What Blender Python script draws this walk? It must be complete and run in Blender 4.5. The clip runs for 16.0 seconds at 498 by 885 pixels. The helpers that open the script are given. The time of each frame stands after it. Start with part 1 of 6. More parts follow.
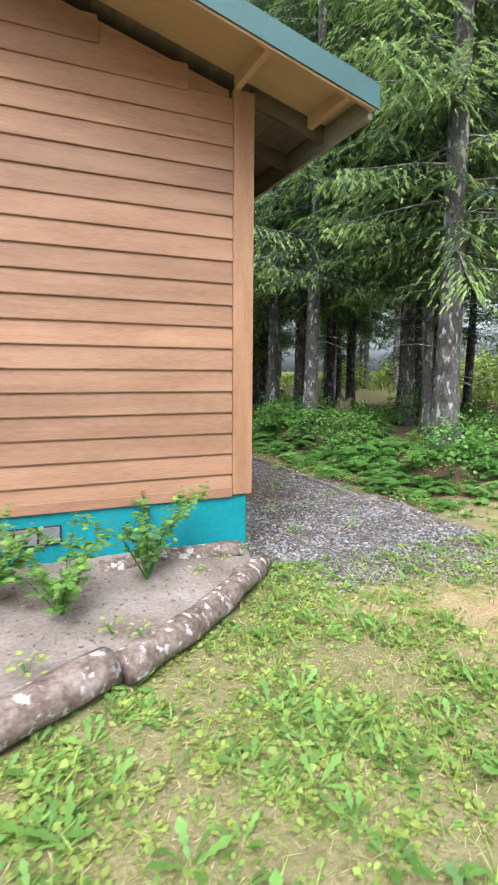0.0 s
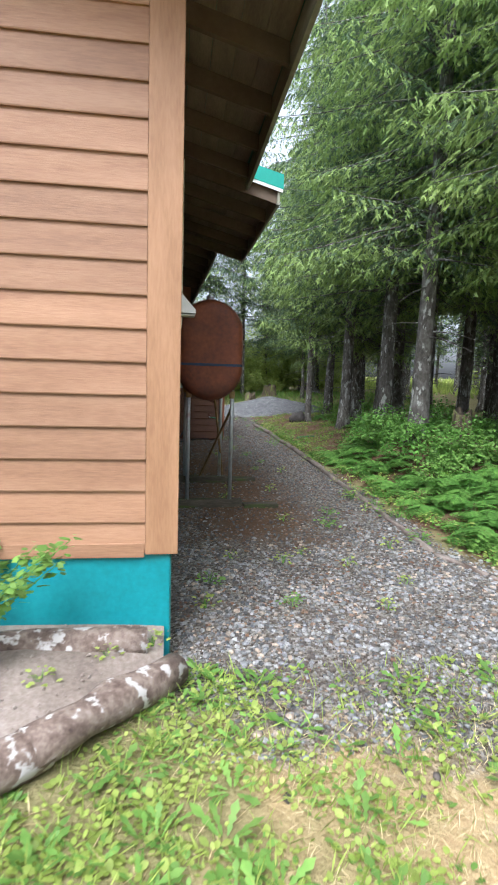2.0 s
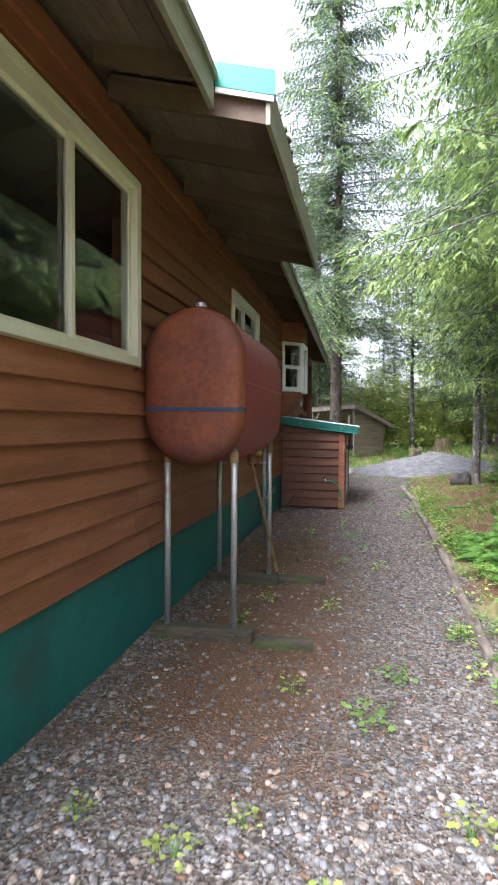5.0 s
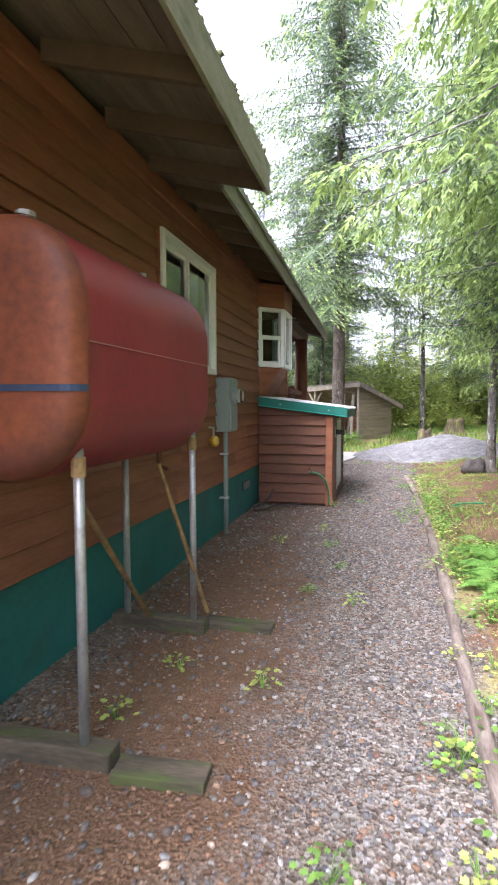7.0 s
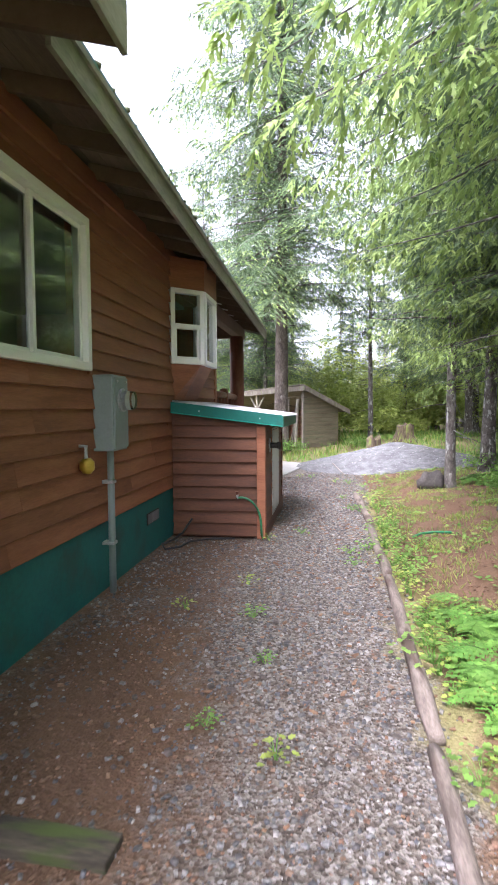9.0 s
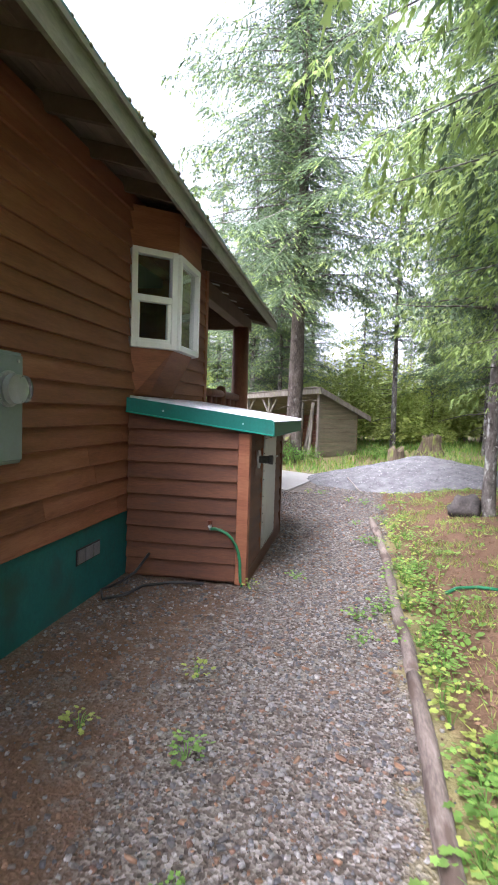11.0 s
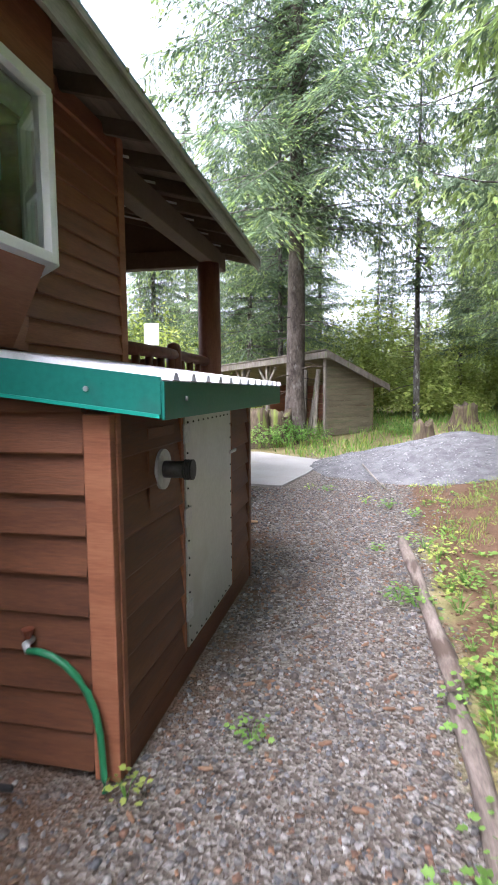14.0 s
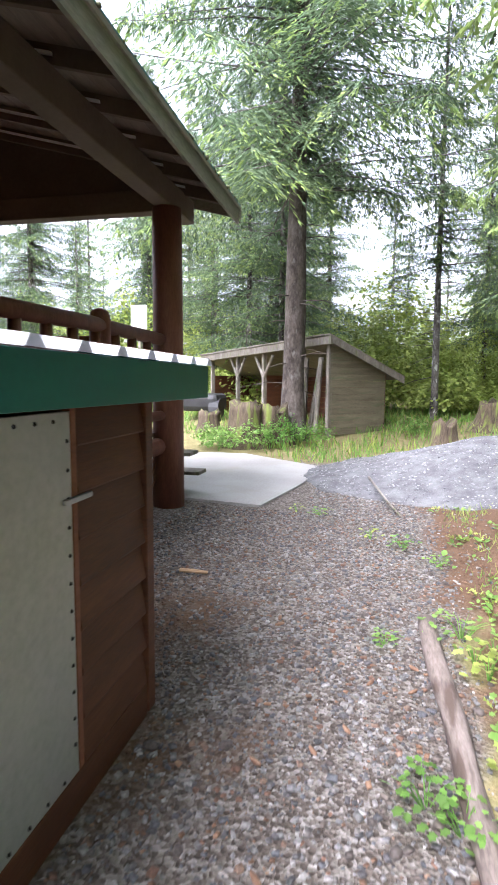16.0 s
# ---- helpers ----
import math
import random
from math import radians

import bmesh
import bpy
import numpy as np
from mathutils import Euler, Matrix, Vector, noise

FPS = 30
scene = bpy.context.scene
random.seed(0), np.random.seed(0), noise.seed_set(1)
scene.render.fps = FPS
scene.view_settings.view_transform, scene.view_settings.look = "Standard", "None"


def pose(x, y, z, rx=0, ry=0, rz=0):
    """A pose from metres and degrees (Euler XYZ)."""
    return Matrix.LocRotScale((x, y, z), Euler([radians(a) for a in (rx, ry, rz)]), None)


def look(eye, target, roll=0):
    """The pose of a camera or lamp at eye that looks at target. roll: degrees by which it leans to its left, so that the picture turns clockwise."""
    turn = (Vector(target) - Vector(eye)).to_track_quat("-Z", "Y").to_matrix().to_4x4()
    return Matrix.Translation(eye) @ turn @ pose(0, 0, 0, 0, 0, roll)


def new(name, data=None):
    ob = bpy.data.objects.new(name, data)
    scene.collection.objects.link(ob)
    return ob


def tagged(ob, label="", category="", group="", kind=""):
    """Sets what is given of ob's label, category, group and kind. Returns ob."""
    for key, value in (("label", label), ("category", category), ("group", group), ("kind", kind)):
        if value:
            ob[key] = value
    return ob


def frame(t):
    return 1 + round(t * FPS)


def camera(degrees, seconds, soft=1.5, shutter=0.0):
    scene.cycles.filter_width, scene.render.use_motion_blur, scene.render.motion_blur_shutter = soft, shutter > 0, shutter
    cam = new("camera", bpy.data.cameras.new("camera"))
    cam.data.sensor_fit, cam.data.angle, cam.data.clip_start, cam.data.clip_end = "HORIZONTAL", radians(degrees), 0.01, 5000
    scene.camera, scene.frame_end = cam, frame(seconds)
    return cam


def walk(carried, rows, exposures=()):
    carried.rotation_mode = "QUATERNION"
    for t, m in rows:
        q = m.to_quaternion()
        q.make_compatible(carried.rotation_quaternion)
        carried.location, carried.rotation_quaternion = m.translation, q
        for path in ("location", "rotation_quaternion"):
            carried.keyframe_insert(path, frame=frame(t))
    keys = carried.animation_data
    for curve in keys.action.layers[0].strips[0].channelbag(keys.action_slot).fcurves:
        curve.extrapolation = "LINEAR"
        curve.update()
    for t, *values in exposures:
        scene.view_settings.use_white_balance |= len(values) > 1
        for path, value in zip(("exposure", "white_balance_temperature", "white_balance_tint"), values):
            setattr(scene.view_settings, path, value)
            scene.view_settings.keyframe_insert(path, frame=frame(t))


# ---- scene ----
cam = camera(48.5, 16.0, 1.7, 0.3)
PATH = [
    (0, (0.138, 0.196, 1.541), (0.957, 2.003, 1.287), 0.4),
    (0.5, (0.604, 0.392, 1.525), (1.358, 2.226, 1.262), 0.6),
    (1, (1.044, 0.654, 1.557), (1.702, 2.525, 1.303), 0.7),
    (1.5, (1.468, 0.96, 1.528), (1.842, 2.907, 1.26), 1.5),
    (2, (1.824, 1.3, 1.52), (2.102, 3.264, 1.27), 1.8),
    (2.5, (2.146, 1.632, 1.484), (2.257, 3.619, 1.285), 1.3),
    (3, (2.443, 2.053, 1.461), (2.414, 4.046, 1.291), 1.6),
    (3.5, (2.677, 2.526, 1.458), (2.648, 4.523, 1.354), 1.5),
    (4, (2.909, 2.919, 1.483), (2.795, 4.914, 1.4), 0.8),
    (4.2, (3.005, 3.087, 1.482), (2.827, 5.078, 1.416), 0.7),
    (6.3, (3.597, 4.679, 1.528), (2.997, 6.585, 1.446), -0.1),
    (6.5, (3.617, 4.861, 1.521), (3.084, 6.786, 1.425), 0.2),
    (7, (3.638, 5.268, 1.529), (3.172, 7.208, 1.39), -0.1),
    (7.5, (3.602, 5.718, 1.559), (3.23, 7.678, 1.408), -0.3),
    (8, (3.651, 6.155, 1.568), (3.315, 8.121, 1.428), 0.4),
    (8.5, (3.667, 6.586, 1.553), (3.334, 8.555, 1.433), -0.1),
    (8.7, (3.665, 6.768, 1.548), (3.37, 8.742, 1.425), -0.6),
    (10.8, (3.787, 8.527, 1.568), (3.452, 10.495, 1.46), 2.0),
    (11, (3.785, 8.689, 1.543), (3.424, 10.653, 1.43), 1.8),
    (11.5, (3.78, 9.088, 1.539), (3.404, 11.049, 1.422), 1.3),
    (12, (3.81, 9.498, 1.524), (3.465, 11.464, 1.402), 0.8),
    (12.5, (3.818, 9.983, 1.472), (3.49, 11.951, 1.33), 0.3),
    (13, (3.813, 10.496, 1.454), (3.472, 12.459, 1.284), -0.0),
    (13.5, (3.829, 11.023, 1.432), (3.437, 12.974, 1.234), -0.4),
    (14, (3.78, 11.571, 1.437), (3.369, 13.519, 1.239), -0.4),
    (14.5, (3.802, 12.046, 1.442), (3.346, 13.982, 1.232), 0.1),
    (15, (3.79, 12.555, 1.396), (3.337, 14.49, 1.173), -0.1),
    (15.5, (3.788, 13.034, 1.398), (3.351, 14.972, 1.166), 0.4),
    (16, (3.823, 13.482, 1.395), (3.374, 15.418, 1.169), 0.5),
]
walk(cam, [(t, look(eye, target, roll)) for t, eye, target, roll in PATH],
     [(0.0, 1.55, 5650, 10), (2.0, 1.6, 5650, 10), (3.0, 1.8, 5600, 12), (3.7, 2.15, 5600, 15), (5.5, 2.45, 5800, 19), (7.5, 2.95, 5850, 24), (8.5, 2.9, 5800, 24), (11.0, 2.72, 5800, 23), (14.0, 2.62, 5750, 21), (16.0, 2.75, 5700, 21)])

# ---- world, sun, exposure ----
world = bpy.data.worlds.new("overcast_sky")
scene.world = world
world.use_nodes = True
wn, wl = world.node_tree.nodes, world.node_tree.links
sky = wn.new("ShaderNodeTexSky")
sky.sky_type, sky.sun_disc = "NISHITA", False
sky.sun_elevation, sky.sun_rotation = radians(54), radians(206)
sky.air_density, sky.dust_density, sky.ozone_density = 1.0, 5.0, 0.6
pale = wn.new("ShaderNodeHueSaturation")
pale.inputs["Saturation"].default_value = 0.22
wl.new(sky.outputs[0], pale.inputs["Color"])
wl.new(pale.outputs[0], wn["Background"].inputs["Color"])
wn["Background"].inputs["Strength"].default_value = 0.15

sun_data = bpy.data.lights.new("sun", "SUN")
sun_data.energy, sun_data.angle, sun_data.color = 0.95, radians(35), (1.0, 0.96, 0.9)
sun = new("sun", sun_data)
sun.matrix_world = look((-8, -16, 25), (0, 0, 0))

# ---- materials ----
def mat(name, cols, rough=0.7, scale=3.0, fine=40.0, bump=0.2, metal=0.0, stretch=(1, 1, 1), rnd=0.12, island=False, trans=0.0, spec=0.4, dirt=None, coords="Object"):
    """A surface with a broad and a fine variation, both also in the relief; cols: two or three base colours."""
    m = bpy.data.materials.new(name)
    m.use_nodes = True
    n, l = m.node_tree.nodes, m.node_tree.links
    b = n["Principled BSDF"]
    tc = n.new("ShaderNodeTexCoord")
    mp = n.new("ShaderNodeMapping")
    mp.inputs["Scale"].default_value = stretch
    l.new(tc.outputs[coords], mp.inputs["Vector"])
    info, shift = n.new("ShaderNodeObjectInfo"), n.new("ShaderNodeVectorMath")
    shift.operation = "SCALE"
    shift.inputs[0].default_value = (37.0, 53.0, 71.0)
    l.new(info.outputs["Random"], shift.inputs["Scale"])
    l.new(shift.outputs[0], mp.inputs["Location"])
    big, small = n.new("ShaderNodeTexNoise"), n.new("ShaderNodeTexNoise")
    for t, s, d in ((big, scale, 4), (small, fine, 6)):
        t.inputs["Scale"].default_value, t.inputs["Detail"].default_value, t.inputs["Roughness"].default_value = s, d, 0.6
        l.new(mp.outputs[0], t.inputs["Vector"])
    mixv = n.new("ShaderNodeMix")
    mixv.inputs[0].default_value = 0.45
    l.new(big.outputs[0], mixv.inputs[2])
    l.new(small.outputs[0], mixv.inputs[3])
    ramp = n.new("ShaderNodeValToRGB")
    e = ramp.color_ramp.elements
    e[0].position, e[1].position = 0.36, 0.64
    e[0].color, e[1].color = (*cols[0], 1), (*cols[-1], 1)
    if len(cols) > 2:
        x = e.new(0.5)
        x.color = (*cols[1], 1)
    l.new(mixv.outputs[0], ramp.inputs[0])
    hsv = n.new("ShaderNodeHueSaturation")
    src = n.new("ShaderNodeNewGeometry" if island else "ShaderNodeObjectInfo")
    mr = n.new("ShaderNodeMapRange")
    mr.inputs[3].default_value, mr.inputs[4].default_value = 1 - rnd, 1 + rnd
    l.new(src.outputs["Random Per Island" if island else "Random"], mr.inputs[0])
    l.new(mr.outputs[0], hsv.inputs["Value"])
    l.new(ramp.outputs[0], hsv.inputs["Color"])
    out = hsv.outputs[0]
    if dirt:
        col, dscale, lo, hi = dirt
        dn = n.new("ShaderNodeTexNoise")
        dn.inputs["Scale"].default_value, dn.inputs["Detail"].default_value = dscale, 5
        l.new(mp.outputs[0], dn.inputs["Vector"])
        dr = n.new("ShaderNodeMapRange")
        dr.inputs[1].default_value, dr.inputs[2].default_value = lo, hi
        l.new(dn.outputs[0], dr.inputs[0])
        mx = n.new("ShaderNodeMix")
        mx.data_type = "RGBA"
        l.new(dr.outputs[0], mx.inputs[0])
        l.new(out, mx.inputs[6])
        mx.inputs[7].default_value = (*col, 1)
        out = mx.outputs[2]
    l.new(out, b.inputs["Base Color"])
    b.inputs["Metallic"].default_value = metal
    b.inputs["Specular IOR Level"].default_value = spec
    rr = n.new("ShaderNodeMapRange")
    rr.inputs[3].default_value, rr.inputs[4].default_value = max(0.02, rough - 0.12), min(1, rough + 0.12)
    l.new(small.outputs[0], rr.inputs[0])
    l.new(rr.outputs[0], b.inputs["Roughness"])
    if bump:
        bp = n.new("ShaderNodeBump")
        bp.inputs["Strength"].default_value, bp.inputs["Distance"].default_value = bump, 0.01
        l.new(mixv.outputs[0], bp.inputs["Height"])
        l.new(bp.outputs[0], b.inputs["Normal"])
    if trans:
        tr, mix = n.new("ShaderNodeBsdfTranslucent"), n.new("ShaderNodeMixShader")
        l.new(out, tr.inputs["Color"])
        mix.inputs[0].default_value = trans
        l.new(b.outputs[0], mix.inputs[1])
        l.new(tr.outputs[0], mix.inputs[2])
        l.new(mix.outputs[0], n["Material Output"].inputs["Surface"])
    return m


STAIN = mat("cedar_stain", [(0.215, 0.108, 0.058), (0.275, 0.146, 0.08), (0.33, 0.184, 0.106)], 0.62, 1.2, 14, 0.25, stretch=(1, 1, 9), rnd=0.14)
# Same cedar stain, redder, with the side wall's shade put into its tone.
STAIN_Y = mat("cedar_stain_side_shaded", [(0.17, 0.06, 0.028), (0.235, 0.088, 0.042), (0.29, 0.12, 0.06)], 0.62, 1.2, 14, 0.25, stretch=(1, 1, 9), rnd=0.14)
RED = mat("red_brown_stain", [(0.07, 0.025, 0.011), (0.108, 0.039, 0.016), (0.15, 0.057, 0.024)], 0.6, 1.4, 16, 0.3, stretch=(1, 1, 8), rnd=0.14, dirt=((0.07, 0.04, 0.03), 2.5, 0.6, 0.85))
TRIM = mat("corner_trim_stain", [(0.25, 0.128, 0.064), (0.31, 0.165, 0.084), (0.365, 0.2, 0.108)], 0.6, 1.5, 18, 0.25, stretch=(6, 6, 0.8), rnd=0.05)
POST = mat("dark_red_timber", [(0.10, 0.035, 0.022), (0.15, 0.055, 0.033), (0.2, 0.08, 0.05)], 0.55, 2, 22, 0.3, stretch=(4, 4, 0.7))
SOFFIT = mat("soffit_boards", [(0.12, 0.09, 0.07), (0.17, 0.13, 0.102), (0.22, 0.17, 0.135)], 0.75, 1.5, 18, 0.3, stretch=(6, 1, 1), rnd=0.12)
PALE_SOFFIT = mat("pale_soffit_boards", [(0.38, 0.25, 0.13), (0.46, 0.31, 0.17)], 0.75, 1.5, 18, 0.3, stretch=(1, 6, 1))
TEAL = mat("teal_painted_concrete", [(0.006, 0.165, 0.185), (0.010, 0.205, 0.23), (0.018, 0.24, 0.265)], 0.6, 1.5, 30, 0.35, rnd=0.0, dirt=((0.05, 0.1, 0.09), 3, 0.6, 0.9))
GREEN_METAL = mat("green_metal_trim", [(0.007, 0.1, 0.078), (0.009, 0.118, 0.092), (0.012, 0.135, 0.108)], 0.33, 2, 50, 0.05, rnd=0.04, dirt=((0.035, 0.08, 0.065), 7, 0.62, 0.9))
RAKE_METAL = mat("slate_green_metal_trim", [(0.05, 0.105, 0.1), (0.065, 0.13, 0.125)], 0.4, 2, 50, 0.05, rnd=0.04)
TEAL_METAL = mat("bright_teal_metal", [(0.012, 0.22, 0.17), (0.016, 0.27, 0.205)], 0.35, 2, 50, 0.05, rnd=0.03)
FASCIA = mat("weathered_fascia", [(0.17, 0.16, 0.12), (0.24, 0.225, 0.17), (0.3, 0.29, 0.23)], 0.8, 2, 24, 0.3, stretch=(1, 0.6, 3), dirt=((0.08, 0.10, 0.05), 4, 0.55, 0.8))
WHITE = mat("white_vinyl", [(0.72, 0.73, 0.7), (0.8, 0.81, 0.78)], 0.4, 3, 60, 0.03, rnd=0.02)
CREAM = mat("cream_window_vinyl", [(0.6, 0.58, 0.46), (0.68, 0.66, 0.54)], 0.45, 3, 60, 0.03, rnd=0.02)
TANK = mat("red_oxide_tank_paint", [(0.16, 0.014, 0.02), (0.22, 0.022, 0.028), (0.27, 0.035, 0.035)], 0.5, 1.6, 30, 0.12, rnd=0.0, dirt=((0.12, 0.04, 0.025), 2.2, 0.58, 0.85))
TANK_END = mat("rusty_tank_end", [(0.1, 0.028, 0.014), (0.165, 0.045, 0.018), (0.225, 0.068, 0.026)], 0.6, 1.8, 26, 0.2, rnd=0.0, dirt=((0.055, 0.022, 0.018), 2.6, 0.5, 0.75))
STEEL = mat("galvanised_steel", [(0.3, 0.31, 0.31), (0.42, 0.43, 0.43), (0.5, 0.51, 0.5)], 0.5, 5, 50, 0.1, metal=0.6, dirt=((0.25, 0.12, 0.06), 6, 0.62, 0.85))
RUST = mat("rusty_steel", [(0.12, 0.07, 0.03), (0.22, 0.14, 0.06), (0.3, 0.2, 0.09)], 0.75, 8, 50, 0.3, metal=0.2)
GREY_BOX = mat("grey_green_enamel", [(0.18, 0.22, 0.205), (0.22, 0.265, 0.25)], 0.45, 3, 60, 0.05, dirt=((0.15, 0.15, 0.12), 4, 0.62, 0.9))
SHEET = mat("sheet_metal_door", [(0.4, 0.42, 0.38), (0.48, 0.5, 0.46), (0.55, 0.56, 0.52)], 0.42, 1.6, 40, 0.06, metal=0.35, dirt=((0.3, 0.28, 0.22), 2.5, 0.58, 0.85))
RIB_METAL = mat("white_ribbed_roof_metal", [(0.6, 0.61, 0.62), (0.72, 0.73, 0.74)], 0.35, 3, 40, 0.05, metal=0.3, dirt=((0.3, 0.3, 0.28), 6, 0.6, 0.85))
OLD_WOOD = mat("weathered_timber", [(0.11, 0.095, 0.075), (0.18, 0.158, 0.13), (0.26, 0.235, 0.2)], 0.85, 2.5, 24, 0.5, stretch=(3, 3, 1), dirt=((0.10, 0.12, 0.04), 3, 0.55, 0.75))
SHED_WOOD = mat("weathered_shed_boards", [(0.105, 0.088, 0.055), (0.15, 0.127, 0.082), (0.2, 0.172, 0.115)], 0.85, 1.5, 20, 0.4, stretch=(1, 1, 8), dirt=((0.1, 0.12, 0.06), 2, 0.55, 0.8))
MOSSY = mat("mossy_timber", [(0.03, 0.026, 0.018), (0.06, 0.05, 0.035), (0.105, 0.085, 0.06)], 0.95, 4, 30, 0.6, stretch=(0.6, 3, 3), dirt=((0.06, 0.085, 0.02), 5, 0.5, 0.65))
LOG_BARK = mat("lichen_log", [(0.06, 0.038, 0.03), (0.16, 0.115, 0.09), (0.27, 0.215, 0.18)], 0.9, 9, 34, 1.0, rnd=0.08, dirt=((0.43, 0.4, 0.375), 17, 0.57, 0.64))
EDGE_LOG = mat("bleached_edging_log", [(0.1, 0.078, 0.064), (0.18, 0.145, 0.12), (0.26, 0.215, 0.185)], 0.9, 4, 30, 0.8, rnd=0.12, stretch=(3, 0.6, 3), dirt=((0.085, 0.06, 0.045), 3.5, 0.5, 0.6))
BARK = mat("spruce_bark", [(0.04, 0.034, 0.028), (0.1, 0.088, 0.076), (0.19, 0.178, 0.16)], 0.95, 7, 26, 1.0, stretch=(1, 1, 0.5), rnd=0.2, dirt=((0.34, 0.34, 0.31), 12, 0.56, 0.64))
BROWN_BARK = mat("brown_spruce_bark", [(0.035, 0.026, 0.02), (0.085, 0.068, 0.056), (0.15, 0.128, 0.108)], 0.95, 7, 26, 1.0, stretch=(1, 1, 0.5), dirt=((0.2, 0.19, 0.17), 10, 0.6, 0.75))
STUMP = mat("rotting_stump", [(0.04, 0.028, 0.018), (0.085, 0.062, 0.04), (0.14, 0.108, 0.075)], 0.95, 4, 20, 1.0, stretch=(4, 4, 0.6), dirt=((0.16, 0.2, 0.04), 3, 0.5, 0.65))
NEEDLE = mat("spruce_needles", [(0.085, 0.13, 0.072), (0.125, 0.18, 0.096), (0.165, 0.225, 0.115)], 0.7, 0.6, 8, 0, rnd=0.35, island=True, trans=0.48, spec=0.3)
TIP = mat("fresh_spruce_tips", [(0.2, 0.29, 0.085), (0.26, 0.355, 0.11), (0.32, 0.41, 0.13)], 0.65, 0.8, 8, 0, rnd=0.3, island=True, trans=0.45, spec=0.25)
LEAF = mat("broad_leaves", [(0.11, 0.22, 0.04), (0.165, 0.3, 0.06), (0.23, 0.37, 0.085)], 0.55, 1.5, 12, 0, rnd=0.3, island=True, trans=0.4, spec=0.35)
YOUNG = mat("yellow_green_leaves", [(0.22, 0.3, 0.055), (0.3, 0.37, 0.08), (0.38, 0.43, 0.12)], 0.55, 1.5, 12, 0, rnd=0.25, island=True, trans=0.4, spec=0.3)
FERN = mat("fern_fronds", [(0.08, 0.19, 0.035), (0.13, 0.27, 0.05), (0.19, 0.34, 0.07)], 0.6, 1.5, 12, 0, rnd=0.3, island=True, trans=0.4, spec=0.3)
def stone_mat(name, stops, rough=0.85):
    """Stones that differ one by one in kind of rock, each with its own fine grain."""
    m = mat(name, [(0.2, 0.2, 0.2), (0.3, 0.3, 0.3)], rough, 30, 160, 0.3, island=True)
    n, l = m.node_tree.nodes, m.node_tree.links
    geo, ramp = n.new("ShaderNodeNewGeometry"), n.new("ShaderNodeValToRGB")
    ramp.color_ramp.interpolation = "CONSTANT"
    e = ramp.color_ramp.elements
    e[0].color = (*stops[0], 1)
    e[1].position, e[1].color = (len(stops) - 1) / len(stops), (*stops[-1], 1)
    for k in range(1, len(stops) - 1):
        e.new(k / len(stops)).color = (*stops[k], 1)
    l.new(geo.outputs["Random Per Island"], ramp.inputs[0])
    grain, lift, mul = n.new("ShaderNodeTexNoise"), n.new("ShaderNodeMapRange"), n.new("ShaderNodeVectorMath")
    tc = n.new("ShaderNodeTexCoord")
    grain.inputs["Scale"].default_value, grain.inputs["Detail"].default_value = 70, 5
    l.new(tc.outputs["Object"], grain.inputs["Vector"])
    lift.inputs[1].default_value, lift.inputs[2].default_value, lift.inputs[3].default_value, lift.inputs[4].default_value = 0.3, 0.7, 0.6, 1.4
    l.new(grain.outputs[0], lift.inputs[0])
    mul.operation = "SCALE"
    l.new(ramp.outputs[0], mul.inputs[0])
    l.new(lift.outputs[0], mul.inputs["Scale"])
    l.new(mul.outputs[0], n["Principled BSDF"].inputs["Base Color"])
    return m


STONE = stone_mat("gravel_stones", [(0.075, 0.073, 0.072), (0.16, 0.15, 0.142), (0.085, 0.08, 0.078), (0.22, 0.212, 0.2), (0.12, 0.098, 0.08), (0.1, 0.104, 0.11), (0.19, 0.125, 0.085), (0.14, 0.135, 0.128), (0.29, 0.275, 0.255), (0.085, 0.07, 0.06), (0.25, 0.235, 0.215), (0.11, 0.105, 0.1), (0.15, 0.085, 0.055), (0.18, 0.175, 0.172), (0.085, 0.086, 0.09), (0.13, 0.118, 0.105)], 0.75)
PALE_STONE = stone_mat("pale_gravel_stones", [(0.15, 0.146, 0.142), (0.24, 0.23, 0.22), (0.11, 0.108, 0.105), (0.2, 0.195, 0.19), (0.28, 0.27, 0.255), (0.24, 0.2, 0.16), (0.22, 0.22, 0.225), (0.38, 0.3, 0.23), (0.3, 0.295, 0.285), (0.16, 0.15, 0.14)])
PILE_STONE = stone_mat("crushed_rock_stones", [(0.1, 0.1, 0.104), (0.2, 0.2, 0.205), (0.15, 0.15, 0.154), (0.26, 0.258, 0.256), (0.13, 0.132, 0.138), (0.18, 0.178, 0.176), (0.33, 0.325, 0.32), (0.16, 0.15, 0.14)])
CONE = mat("fallen_cones", [(0.1, 0.055, 0.032), (0.175, 0.1, 0.058), (0.27, 0.175, 0.11)], 0.8, 8, 60, 0.3, rnd=0.35, island=True)
ROCK = mat("dark_rock", [(0.03, 0.027, 0.025), (0.06, 0.053, 0.048), (0.11, 0.098, 0.088)], 0.9, 5, 30, 0.8)
PILE = mat("crushed_rock", [(0.06, 0.06, 0.061), (0.11, 0.109, 0.11), (0.17, 0.169, 0.168)], 0.9, 6, 70, 0.9, rnd=0)
CONCRETE = mat("pale_concrete", [(0.24, 0.23, 0.21), (0.3, 0.29, 0.27), (0.36, 0.35, 0.325)], 0.85, 0.8, 40, 0.2, dirt=((0.3, 0.28, 0.22), 1.2, 0.55, 0.8))
SOIL = mat("dry_bed_soil", [(0.16, 0.125, 0.1), (0.25, 0.2, 0.165), (0.34, 0.29, 0.25)], 0.95, 3, 45, 0.9)
